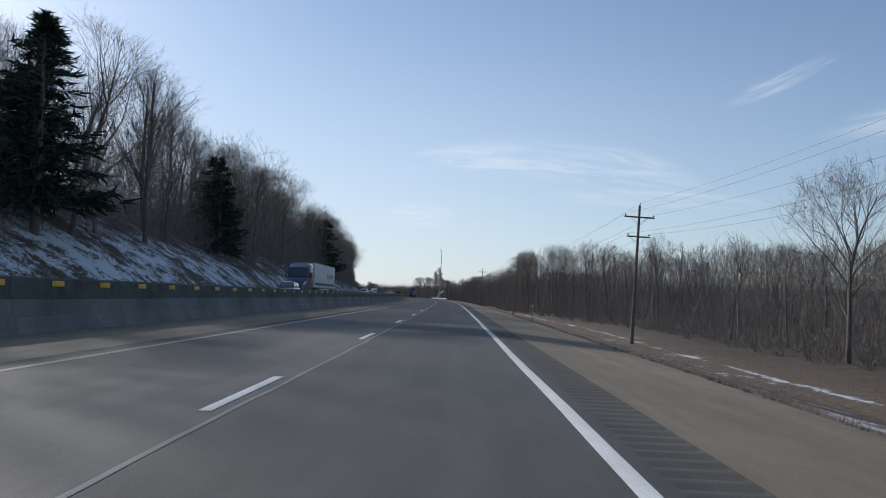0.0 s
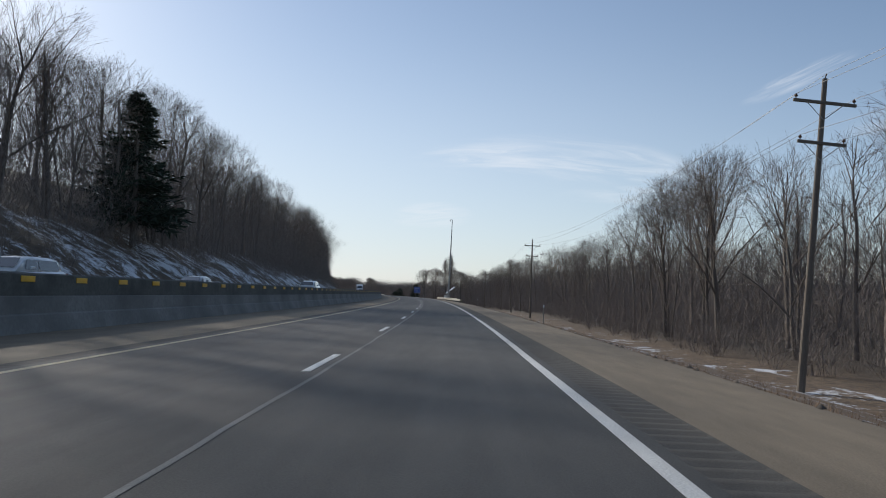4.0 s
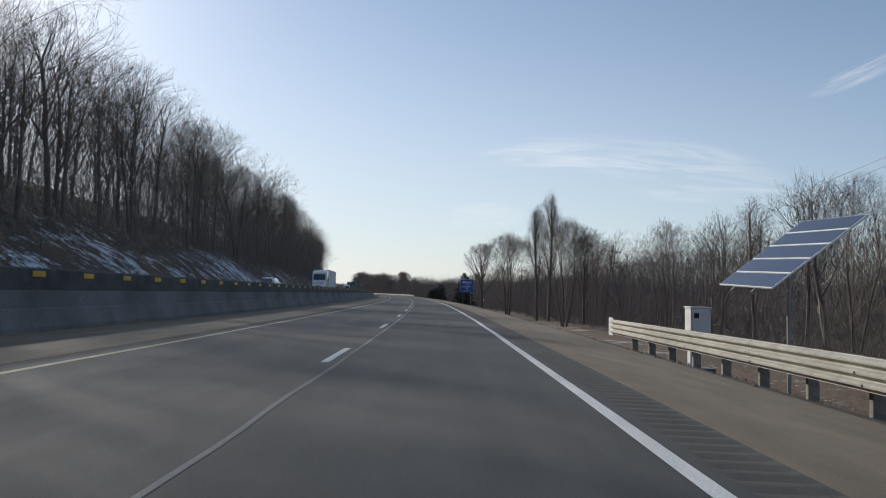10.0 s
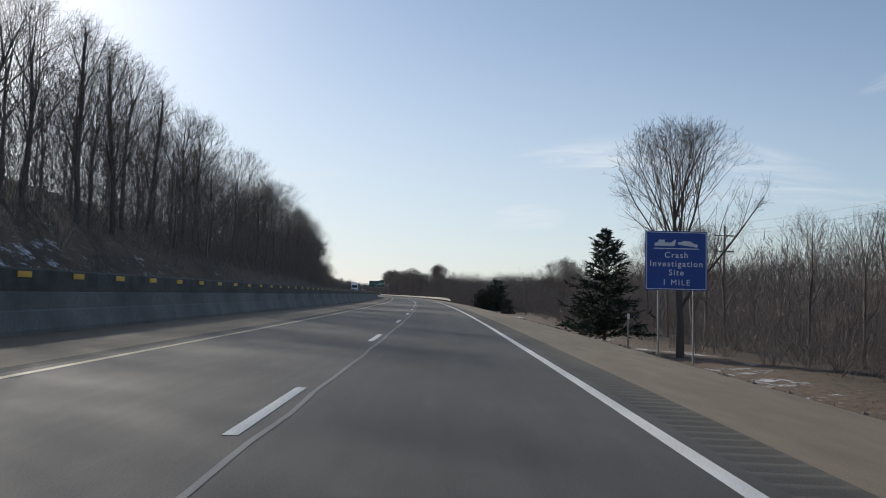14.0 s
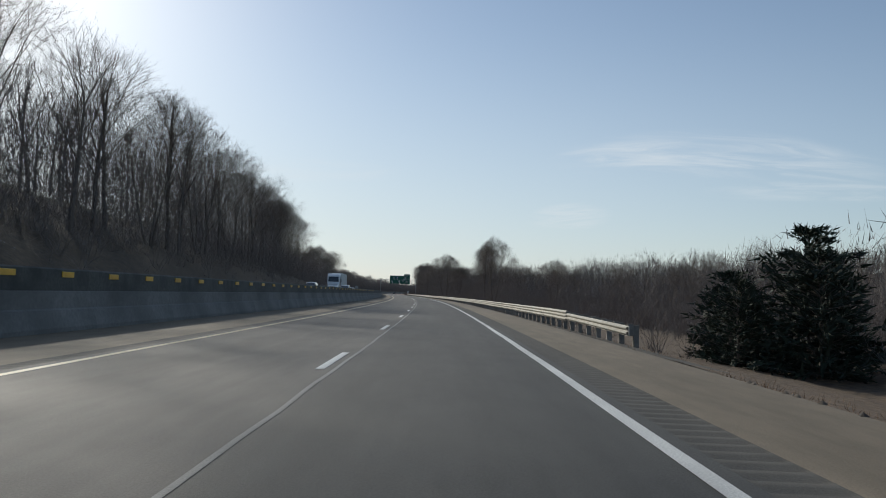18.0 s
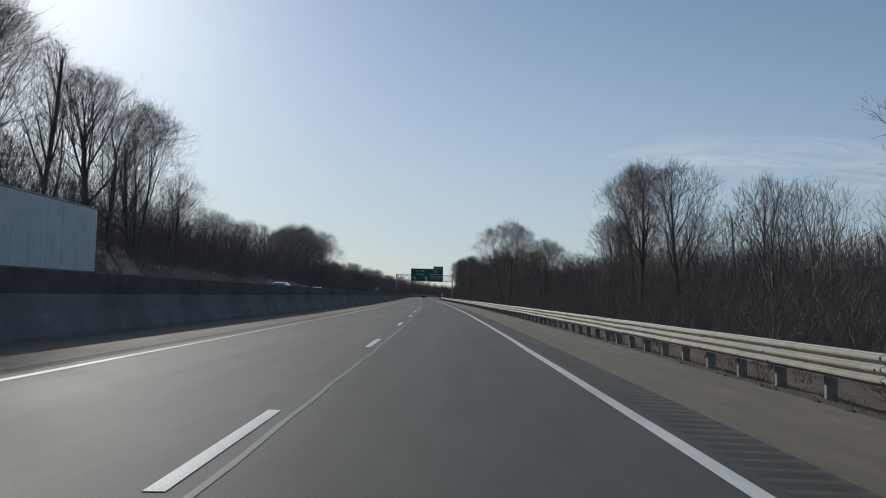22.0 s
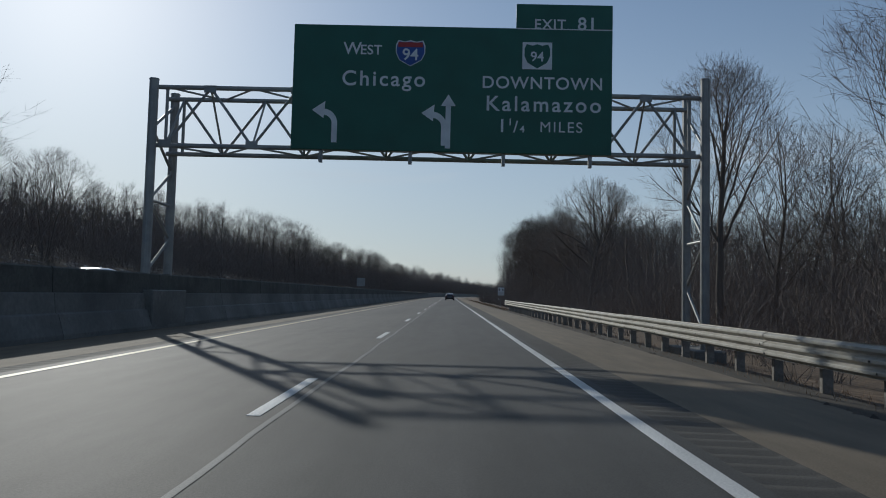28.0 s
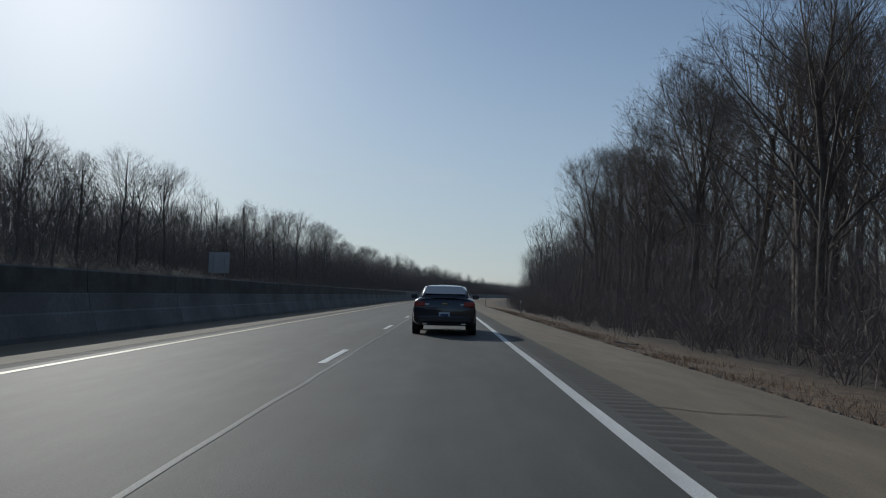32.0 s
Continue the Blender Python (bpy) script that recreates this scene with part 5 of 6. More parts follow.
solar = tagged(empty("solar_array", place(338.4, 7.5, float(ground_z(338.4, 7.5)))), "tilted blue solar array on a steel post", "solar panel")
tilt = Matrix.Translation((0, 0, 3.75)) @ Matrix.Rotation(radians(-38), 4, "Y") @ Matrix.Rotation(radians(3), 4, "X")
for i in range(5):
    p = part("panel", box_bm((-1.22 + i * 0.61, 0, 0, 0.585, 3.1, 0.05), bevel=0.008), M_SIGN_WHITE, solar, "white-framed panel")
    p.matrix_basis = tilt
    part("cell", box_bm((-1.22 + i * 0.61, 0, 0.029, 0.53, 3.02, 0.006), bevel=0.001), M_CELL, p, "dark blue glass")
    part("back_sheet", box_bm((-1.22 + i * 0.61, 0, -0.029, 0.53, 3.02, 0.006), bevel=0.001), M_SIGN_WHITE, p, "white underside")
bm = bmesh.new()
add_rod(bm, (0.0, 0, -0.3), (0.0, 0, 3.7), 0.055, 0.055, 12)
part("post", bm, M_GALV, solar)
part("rack", box_bm((0, -0.6, -0.07, 3.3, 0.06, 0.08), (0, 0.6, -0.07, 3.3, 0.06, 0.08)), M_GALV, solar).matrix_basis = tilt
cabinet = tagged(empty("control_cabinet", place(342.4, 6.5, float(ground_z(342.4, 6.5)))), "white roadside control cabinet on a short pedestal", "cabinet")
part("body", box_bm((0, 0, 1.47, 0.62, 0.58, 1.0), bevel=0.02), M_CABINET, cabinet)
part("pedestal", box_bm((-0.16, 0, 0.52, 0.22, 0.30, 0.92), bevel=0.01), M_CABINET, cabinet)
part("hood", box_bm((0, 0, 1.99, 0.68, 0.64, 0.05), bevel=0.015), M_CABINET, cabinet)
door = part("door", box_bm((0, -0.30, 1.47, 0.54, 0.02, 0.90), bevel=0.006), M_CABINET, cabinet)
part("vent", box_bm((-0.14, -0.314, 1.74, 0.16, 0.012, 0.16), bevel=0.004), M_BLACK, door, "dark round-edged vent")
part("base", box_bm((0, 0, 0.0, 0.9, 0.8, 0.2), bevel=0.01), M_CONCRETE, cabinet)
tree_post = tagged(empty("street_pole", place(330.6, 6.6, float(ground_z(330.6, 6.6)))), "short grey steel service post", "post")
part("post", box_bm((0, 0, 0.9, 0.1, 0.1, 2.4), bevel=0.01), M_GALV, tree_post)


# ---- writing and signs ----
def lettering(name, text, size, mat, parent, x, y, z, align="CENTER", spread=1.0):
    cu = bpy.data.curves.new(name, "FONT")
    cu.body, cu.size, cu.align_x, cu.space_character, cu.extrude, cu.offset = text, size, align, spread, 0.004, (0.0 if "M" in text else size * 0.012)
    ob = new(name, cu)
    me = bpy.data.meshes.new_from_object(ob)
    bpy.data.objects.remove(ob)
    me.materials.clear()
    me.materials.append(mat)
    made = new(name, me)
    made.parent = parent
    made.matrix_basis = pose(x, y, z, 90, 0, 0)
    return made


def shape_part(name, pts, y, thick, mat, parent, label=""):
    """A flat cut-out plate from an outline (x, z), its face towards -y."""
    bm = bmesh.new()
    vs = [bm.verts.new((x, y, z)) for x, z in pts]
    f = bm.faces.new(vs)
    out = bmesh.ops.extrude_face_region(bm, geom=[f])
    bmesh.ops.translate(bm, vec=(0, -thick, 0), verts=[g for g in out["geom"] if isinstance(g, bmesh.types.BMVert)])
    bmesh.ops.recalc_face_normals(bm, faces=bm.faces)
    return part(name, bm, mat, parent, label)


G_S = 917.3
gantry = tagged(empty("sign_gantry", place(G_S, 0.0, 0.0)), "grey steel truss gantry spanning the carriageway", "gantry")
DEEP = 1.70
LOW, HIGH = 5.36, 7.10


def gantry_rod(name, a, b, r, n=8):
    bm = bmesh.new()
    add_rod(bm, a, b, r, r, n)
    return part(name, bm, M_GALV, gantry)


for x0, zb, top in ((-10.6, 1.0, 7.28), (5.58, -0.4, 7.60)):
    for dy in (0.0, DEEP):
        gantry_rod("column", (x0, dy, zb), (x0, dy, top), 0.135, 12)
        bm = bmesh.new()
        add_rod(bm, (x0, dy, top), (x0, dy, top + 0.03), 0.150, 0.140, 12)
        part("column_cap", bm, M_GALV, gantry)
    zs = np.linspace(zb + 0.6, 6.9, 6)
    for k in range(5):
        a, b = (0.0, DEEP) if k % 2 == 0 else (DEEP, 0.0)
        gantry_rod("column_brace", (x0, a, zs[k]), (x0, b, zs[k + 1]), 0.045)
    gantry_rod("column_tie", (x0, 0, zs[2]), (x0, DEEP, zs[2]), 0.045)
    part("footing", box_bm((x0, DEEP / 2, zb - (0.45 if zb > 0 else 0.1), 0.9, DEEP + 1.0, 1.1 if zb > 0 else 0.5), bevel=0.03), M_CONCRETE, gantry)
FRONT, BACK = 0.15, DEEP - 0.15
for dy in (FRONT, BACK):
    for z in (LOW, HIGH):
        gantry_rod("chord", (-10.75, dy, z), (5.58, dy, z), 0.072, 10)
# the two faces of the truss zigzag against one another, laced across at every node
nodes = np.linspace(-10.25, 5.15, 13)
for k in range(12):
    a, b = (LOW, HIGH) if k % 2 == 0 else (HIGH, LOW)
    gantry_rod("diagonal", (nodes[k], FRONT, a), (nodes[k + 1], FRONT, b), 0.043)
    gantry_rod("diagonal", (nodes[k], BACK, b), (nodes[k + 1], BACK, a), 0.043)
for k in range(13):
    a, b = (LOW, HIGH) if k % 2 == 0 else (HIGH, LOW)
    gantry_rod("cross_brace", (nodes[k], FRONT, a), (nodes[k], BACK, b), 0.034)
    part("gusset_plate", box_bm((nodes[k], 0.075, a - 0.05 if a == HIGH else a + 0.05, 0.36, 0.012, 0.22), bevel=0.004), M_GALV, gantry)
    if k < 12:
        for z in (LOW, HIGH):
            ya, yb = (FRONT, BACK) if k % 2 == 0 else (BACK, FRONT)
            gantry_rod("lacing", (nodes[k], ya, z), (nodes[k + 1], yb, z), 0.032)
for x in (nodes[0], nodes[-1]):
    for dy in (FRONT, BACK):
        gantry_rod("end_post", (x, dy, LOW), (x, dy, HIGH), 0.05)
gsign = tagged(empty("overhead_sign", place(G_S - 0.25, 0.0, 0.0)), "large green overhead guide sign with white lettering", "road sign")
part("panel", box_bm((-1.83, 0, 7.10, 9.26, 0.05, 3.68), bevel=0.012), M_GREEN, gsign)
part("exit_tab", box_bm((1.40, 0, 9.31, 2.8, 0.05, 0.72), bevel=0.012), M_GREEN, gsign)
part("divider_bar", box_bm((1.40, -0.03, 8.93, 2.74, 0.012, 0.03)), M_SIGN_WHITE, gsign)
for x in (-5.6, -3.0, -0.3, 2.2):
    part("hanger", box_bm((x, 0.10, 6.6, 0.10, 0.14, 3.4), bevel=0.01), M_GALV, gsign)
FY = -0.030
lettering("lettering", "W", 0.50, M_SIGN_WHITE, gsign, -4.75, FY, 8.08)
lettering("lettering", "EST", 0.40, M_SIGN_WHITE, gsign, -4.21, FY, 8.08, spread=1.05)
lettering("lettering", "Chicago", 0.62, M_SIGN_WHITE, gsign, -3.82, FY, 7.16, spread=1.22)
lettering("lettering", "EXIT", 0.42, M_SIGN_WHITE, gsign, 0.98, FY, 8.93, spread=1.1)
lettering("lettering", "81", 0.54, M_SIGN_WHITE, gsign, 2.06, FY, 8.92, spread=1.1)
lettering("lettering", "DOWNTOWN", 0.50, M_SIGN_WHITE, gsign, 0.78, FY, 7.16, spread=1.11)
lettering("lettering", "Kalamazoo", 0.62, M_SIGN_WHITE, gsign, 0.82, FY, 6.50, spread=1.24)
lettering("lettering", "1", 0.54, M_SIGN_WHITE, gsign, -0.36, FY, 5.88)
lettering("lettering", "1", 0.28, M_SIGN_WHITE, gsign, -0.13, FY, 6.08)
lettering("lettering", "/", 0.48, M_SIGN_WHITE, gsign, 0.03, FY, 5.88)
lettering("lettering", "4", 0.28, M_SIGN_WHITE, gsign, 0.22, FY, 5.88)
lettering("lettering", "MILES", 0.44, M_SIGN_WHITE, gsign, 1.34, FY, 5.90, spread=1.18)


def shield_outline(cx, cz, w, h):
    pts = [(-0.5, 0.30), (-0.42, 0.50), (-0.2, 0.44), (0, 0.5), (0.2, 0.44), (0.42, 0.50), (0.5, 0.30), (0.5, 0.0), (0.38, -0.28), (0.0, -0.52), (-0.38, -0.28), (-0.5, 0.0)]
    return [(cx + x * w, cz + z * h) for x, z in pts]


sh = shape_part("route_shield", shield_outline(-3.06, 8.14, 0.86, 0.76), FY, 0.006, M_SIGN_WHITE, gsign, "red and blue route shield")
shape_part("shield_field", shield_outline(-3.06, 8.13, 0.80, 0.70), FY - 0.007, 0.005, M_BLUE, sh)
part("shield_head", box_bm((-3.06, FY - 0.017, 8.38, 0.72, 0.006, 0.14)), M_SIGN_RED, sh)
lettering("shield_number", "94", 0.48, M_SIGN_WHITE, sh, -3.06, FY - 0.022, 7.93)
sq = part("route_marker", box_bm((0.62, FY - 0.006, 8.13, 0.86, 0.010, 0.80), bevel=0.003), M_SIGN_WHITE, gsign, "white square route marker")
shape_part("marker_field", shield_outline(0.62, 8.12, 0.74, 0.70), FY - 0.013, 0.005, M_GREEN, sq)
lettering("marker_number", "94", 0.40, M_SIGN_WHITE, sq, 0.62, FY - 0.022, 7.97)


def arrow(parent, x, z, straight):
    pts = []
    for k in range(9):
        a = k / 8 * math.pi / 2
        pts.append((0.42 * math.cos(a), 0.42 * math.sin(a)))
    outer = [(x + px * 1.0, z + 0.28 + pz * 1.0) for px, pz in pts]
    inner = [(x + px * 0.62, z + 0.28 + pz * 0.58) for px, pz in pts]
    shaft = [(x + 0.26, z - 0.28), (x + 0.42, z - 0.28)] + outer + inner[::-1]
    p = shape_part("arrow", shaft, FY, 0.005, M_SIGN_WHITE, parent)
    shape_part("arrow_head", [(x - 0.32, z + 0.66), (x + 0.06, z + 0.92), (x + 0.02, z + 0.42)], FY, 0.005, M_SIGN_WHITE, p)
    if straight:
        shape_part("arrow", [(x + 0.38, z - 0.36), (x + 0.53, z - 0.36), (x + 0.53, z + 0.92), (x + 0.38, z + 0.92)], FY - 0.003, 0.006, M_SIGN_WHITE, parent)
        shape_part("arrow_head", [(x + 0.24, z + 0.88), (x + 0.67, z + 0.88), (x + 0.455, z + 1.22)], FY - 0.003, 0.006, M_SIGN_WHITE, p)


arrow(gsign, -5.55, 5.75, False)
arrow(gsign, -2.38, 5.72, True)


def post_sign(name, s, lat, w, h, z0, mat, label, posts=2, face=1, post_mat=None):
    """A flat sign on posts; face 1 looks back along the road, -1 the other way."""
    g = float(ground_z(s, lat))
    t = tagged(empty(name, place(s, lat, 0.0, 0 if face == 1 else 180)), label, "road sign")
    p = part("panel", box_bm((0, 0, z0 + h / 2, w, 0.02, h), bevel=0.006), mat, t)
    back = part("back_plate", box_bm((0, 0.016, z0 + h / 2, w * 0.98, 0.008, h * 0.98)), M_ALU, t)
    xs = (-w * 0.28, w * 0.28) if posts == 2 else (0.0,)
    for x in xs:
        part("post", box_bm((x, 0.06, (z0 + h * 0.9 + g - 0.3) / 2, 0.07, 0.07, z0 + h * 0.9 - g + 0.3), bevel=0.006), post_mat or M_GALV, t)
    return t


bs = post_sign("information_sign", 480.6, 9.2, 2.92, 2.77, 1.62, M_BLUE, "blue information sign with white lettering on two steel posts")
for k, (txt, z) in enumerate((("Crash", 3.16), ("Investigation", 2.70), ("Site", 2.24), ("1 MILE", 1.72))):
    lettering("lettering", txt, 0.385, M_SIGN_WHITE, bs, 0, -0.014, 1.62 + (z - 1.45) * 0.89, spread=1.24)
for cx, cz, w, h in ((0, 4.33, 2.80, 0.035), (0, 1.68, 2.80, 0.035), (-1.40, 3.005, 0.035, 2.615), (1.40, 3.005, 0.035, 2.615)):
    part("border", box_bm((cx, -0.016, cz, w, 0.006, h)), M_SIGN_WHITE, bs)
truck_pts = [(-1.15, 3.78), (-1.15, 3.92), (-1.0, 3.95), (-0.92, 4.10), (-0.62, 4.10), (-0.60, 3.96), (-0.28, 3.96), (-0.05, 4.12), (-0.02, 4.10), (-0.10, 3.78)]
shape_part("tow_truck_symbol", [(x * 0.89, 1.62 + (z - 1.45) * 0.89) for x, z in truck_pts], -0.014, 0.005, M_SIGN_WHITE, bs)
shape_part("car_symbol", [(x * 0.89, 1.62 + (z - 1.45) * 0.89) for x, z in ((0.08, 3.98), (0.10, 3.86), (0.95, 3.74), (1.12, 3.74), (1.12, 3.84), (0.92, 3.92), (0.75, 4.03), (0.40, 4.06), (0.25, 3.99))], -0.014, 0.005, M_SIGN_WHITE, bs)
part("symbol_bar", box_bm((0, -0.016, 3.57, 2.14, 0.006, 0.045)), M_SIGN_WHITE, bs)
for x, z in ((-0.95, 3.76), (-0.32, 3.76), (0.28, 3.82), (0.92, 3.72)):
    bm = bmesh.new()
    add_rod(bm, (x, -0.016, z), (x, -0.022, z), 0.085, 0.085, 12)
    part("symbol_wheel", bm, M_SIGN_WHITE, bs)

ws = post_sign("small_sign", 993.0, 5.0, 0.82, 1.02, 1.22, M_SIGN_WHITE, "small white sign with two dark tree symbols", 1)
for x in (-0.22, 0.22):
    shape_part("tree_symbol", [(x - 0.03, 1.78), (x + 0.03, 1.78), (x + 0.03, 1.86), (x + 0.16, 1.90), (x + 0.06, 2.04), (x, 2.14), (x - 0.06, 2.04), (x - 0.16, 1.90), (x - 0.03, 1.86)], -0.014, 0.005, M_BLACK, ws)
for z in (1.60, 1.46, 1.34):
    part("text_bar", box_bm((0, -0.014, z, 0.7, 0.005, 0.05)), M_ALU, ws)
post_sign("road_sign", 130.0, -27.5, 2.2, 3.1, 2.0, M_ALU, "grey back of a sign for the opposite carriageway", 2, -1)
post_sign("road_sign", 1108.0, -27.0, 2.3, 2.3, 3.0, M_ALU, "grey back of a square sign for the opposite carriageway", 2, -1)

bm = bmesh.new()
add_rod(bm, (0, 0, -0.4), (0, 0, 1.15), 0.035, 0.03, 8)
DELIN = ((51.8, 4.3), (172, 4.3), (232, 4.3), (400, 4.2), (470, 4.2), (545, 4.2), (577, 4.2), (988, 4.4), (1027, 4.3), (1081, 3.9), (1140, 4.0))
for s, lat in DELIN:
    t = tagged(empty("delineator", place(s, lat, float(ground_z(s, lat)))), "thin dark marker post with a pale reflector", "marker post", "marker posts")
    part("post", box_bm((0, 0, 0.45, 0.06, 0.03, 1.5), bevel=0.006), M_POST, t)
    part("reflector", box_bm((0, -0.022, 1.10, 0.085, 0.012, 0.16), bevel=0.004), M_SIGN_WHITE, t, "pale reflector")


# ---- vehicles ----
def loft(bm, rings):
    """Skin a row of rings of equal length, closed at both ends."""
    rows = [[bm.verts.new(p) for p in r] for r in rings]
    n = len(rows[0])
    for a, b in zip(rows, rows[1:]):
        for i in range(n):
            j = (i + 1) % n
            bm.faces.new((a[i], a[j], b[j], b[i]))
    bm.faces.new(rows[0][::-1])
    bm.faces.new(rows[-1])
    bmesh.ops.recalc_face_normals(bm, faces=bm.faces)


def mirror(half):
    return half + [(-x, z) for x, z in half[::-1] if abs(x) > 1e-6]


def body_ring(y, w, zb, zt):
    half = [(0, zb), (w * 0.88, zb), (w * 0.985, zb + 0.10), (w, (zb + zt) / 2 - 0.02), (w * 0.985, zt - 0.20), (w * 0.93, zt - 0.06), (w * 0.80, zt), (0, zt + 0.025)]
    return [(x, y, z) for x, z in mirror(half)]


def cabin_ring(y, wb, wt, zb, zt):
    half = [(0, zb), (wb, zb), (wt + 0.05, zt - 0.10), (wt, zt - 0.03), (wt * 0.7, zt), (0, zt + 0.02)]
    return [(x, y, z) for x, z in mirror(half)]


def wheel_meshes(r, w):
    prof = [(r * 0.60, -w * 0.42), (r * 0.86, -w * 0.5), (r * 0.97, -w * 0.42), (r, -w * 0.25), (r, w * 0.25), (r * 0.97, w * 0.42), (r * 0.86, w * 0.5), (r * 0.60, w * 0.42)]
    n = 24
    verts, faces = [], []
    for k in range(n):
        a = k * 2 * math.pi / n
        verts += [(x, rr * math.cos(a), rr * math.sin(a)) for rr, x in prof]
    m = len(prof)
    for k in range(n):
        for i in range(m - 1):
            a, b = k * m + i, ((k + 1) % n) * m + i
            faces.append((a, a + 1, b + 1, b))
    tyre = bpy.data.meshes.new("tyre")
    tyre.from_pydata(verts, [], faces)
    tyre.materials.append(M_RUBBER)
    bm = bmesh.new()
    for k in range(10):
        a = k * 2 * math.pi / 10
        add_rod(bm, (w * 0.34, 0, 0), (w * 0.34, r * 0.58 * math.cos(a), r * 0.58 * math.sin(a)), 0.035, 0.025, 6)
        add_rod(bm, (-w * 0.34, 0, 0), (-w * 0.34, r * 0.58 * math.cos(a), r * 0.58 * math.sin(a)), 0.035, 0.025, 6)
    add_rod(bm, (-w * 0.2, 0, 0), (w * 0.2, 0, 0), r * 0.60, r * 0.60, 20)
    add_rod(bm, (-w * 0.42, 0, 0), (w * 0.42, 0, 0), 0.07, 0.07, 10)
    rim = bpy.data.meshes.new("rim")
    bm.to_mesh(rim)
    bm.free()
    rim.materials.append(M_RIM)
    return tyre, rim


CAR_TYRE, CAR_RIM = wheel_meshes(0.335, 0.23)
TRUCK_TYRE, TRUCK_RIM = wheel_meshes(0.51, 0.30)


def add_wheel(parent, x, y, r, tyre, rim):
    hub = empty("wheel")
    hub.parent = parent
    hub.matrix_basis = Matrix.Translation((x, y, r))
    t = piece("tyre", tyre, hub)
    piece("rim", rim, hub)


def pane(name, pts, parent, mat=None, lift=0.0):
    """A thin window or lamp plate through four or more corners, 8 mm thick."""
    bm = bmesh.new()
    f = bm.faces.new([bm.verts.new(p) for p in pts])
    bm.normal_update()
    nrm = f.normal.copy()
    out = bmesh.ops.extrude_face_region(bm, geom=[f])
    bmesh.ops.translate(bm, vec=nrm * 0.008, verts=[g for g in out["geom"] if isinstance(g, bmesh.types.BMVert)])
    bmesh.ops.recalc_face_normals(bm, faces=bm.faces)
    if lift:
        bmesh.ops.translate(bm, vec=nrm * lift, verts=bm.verts)
    return part(name, bm, mat or M_GLASS, parent)


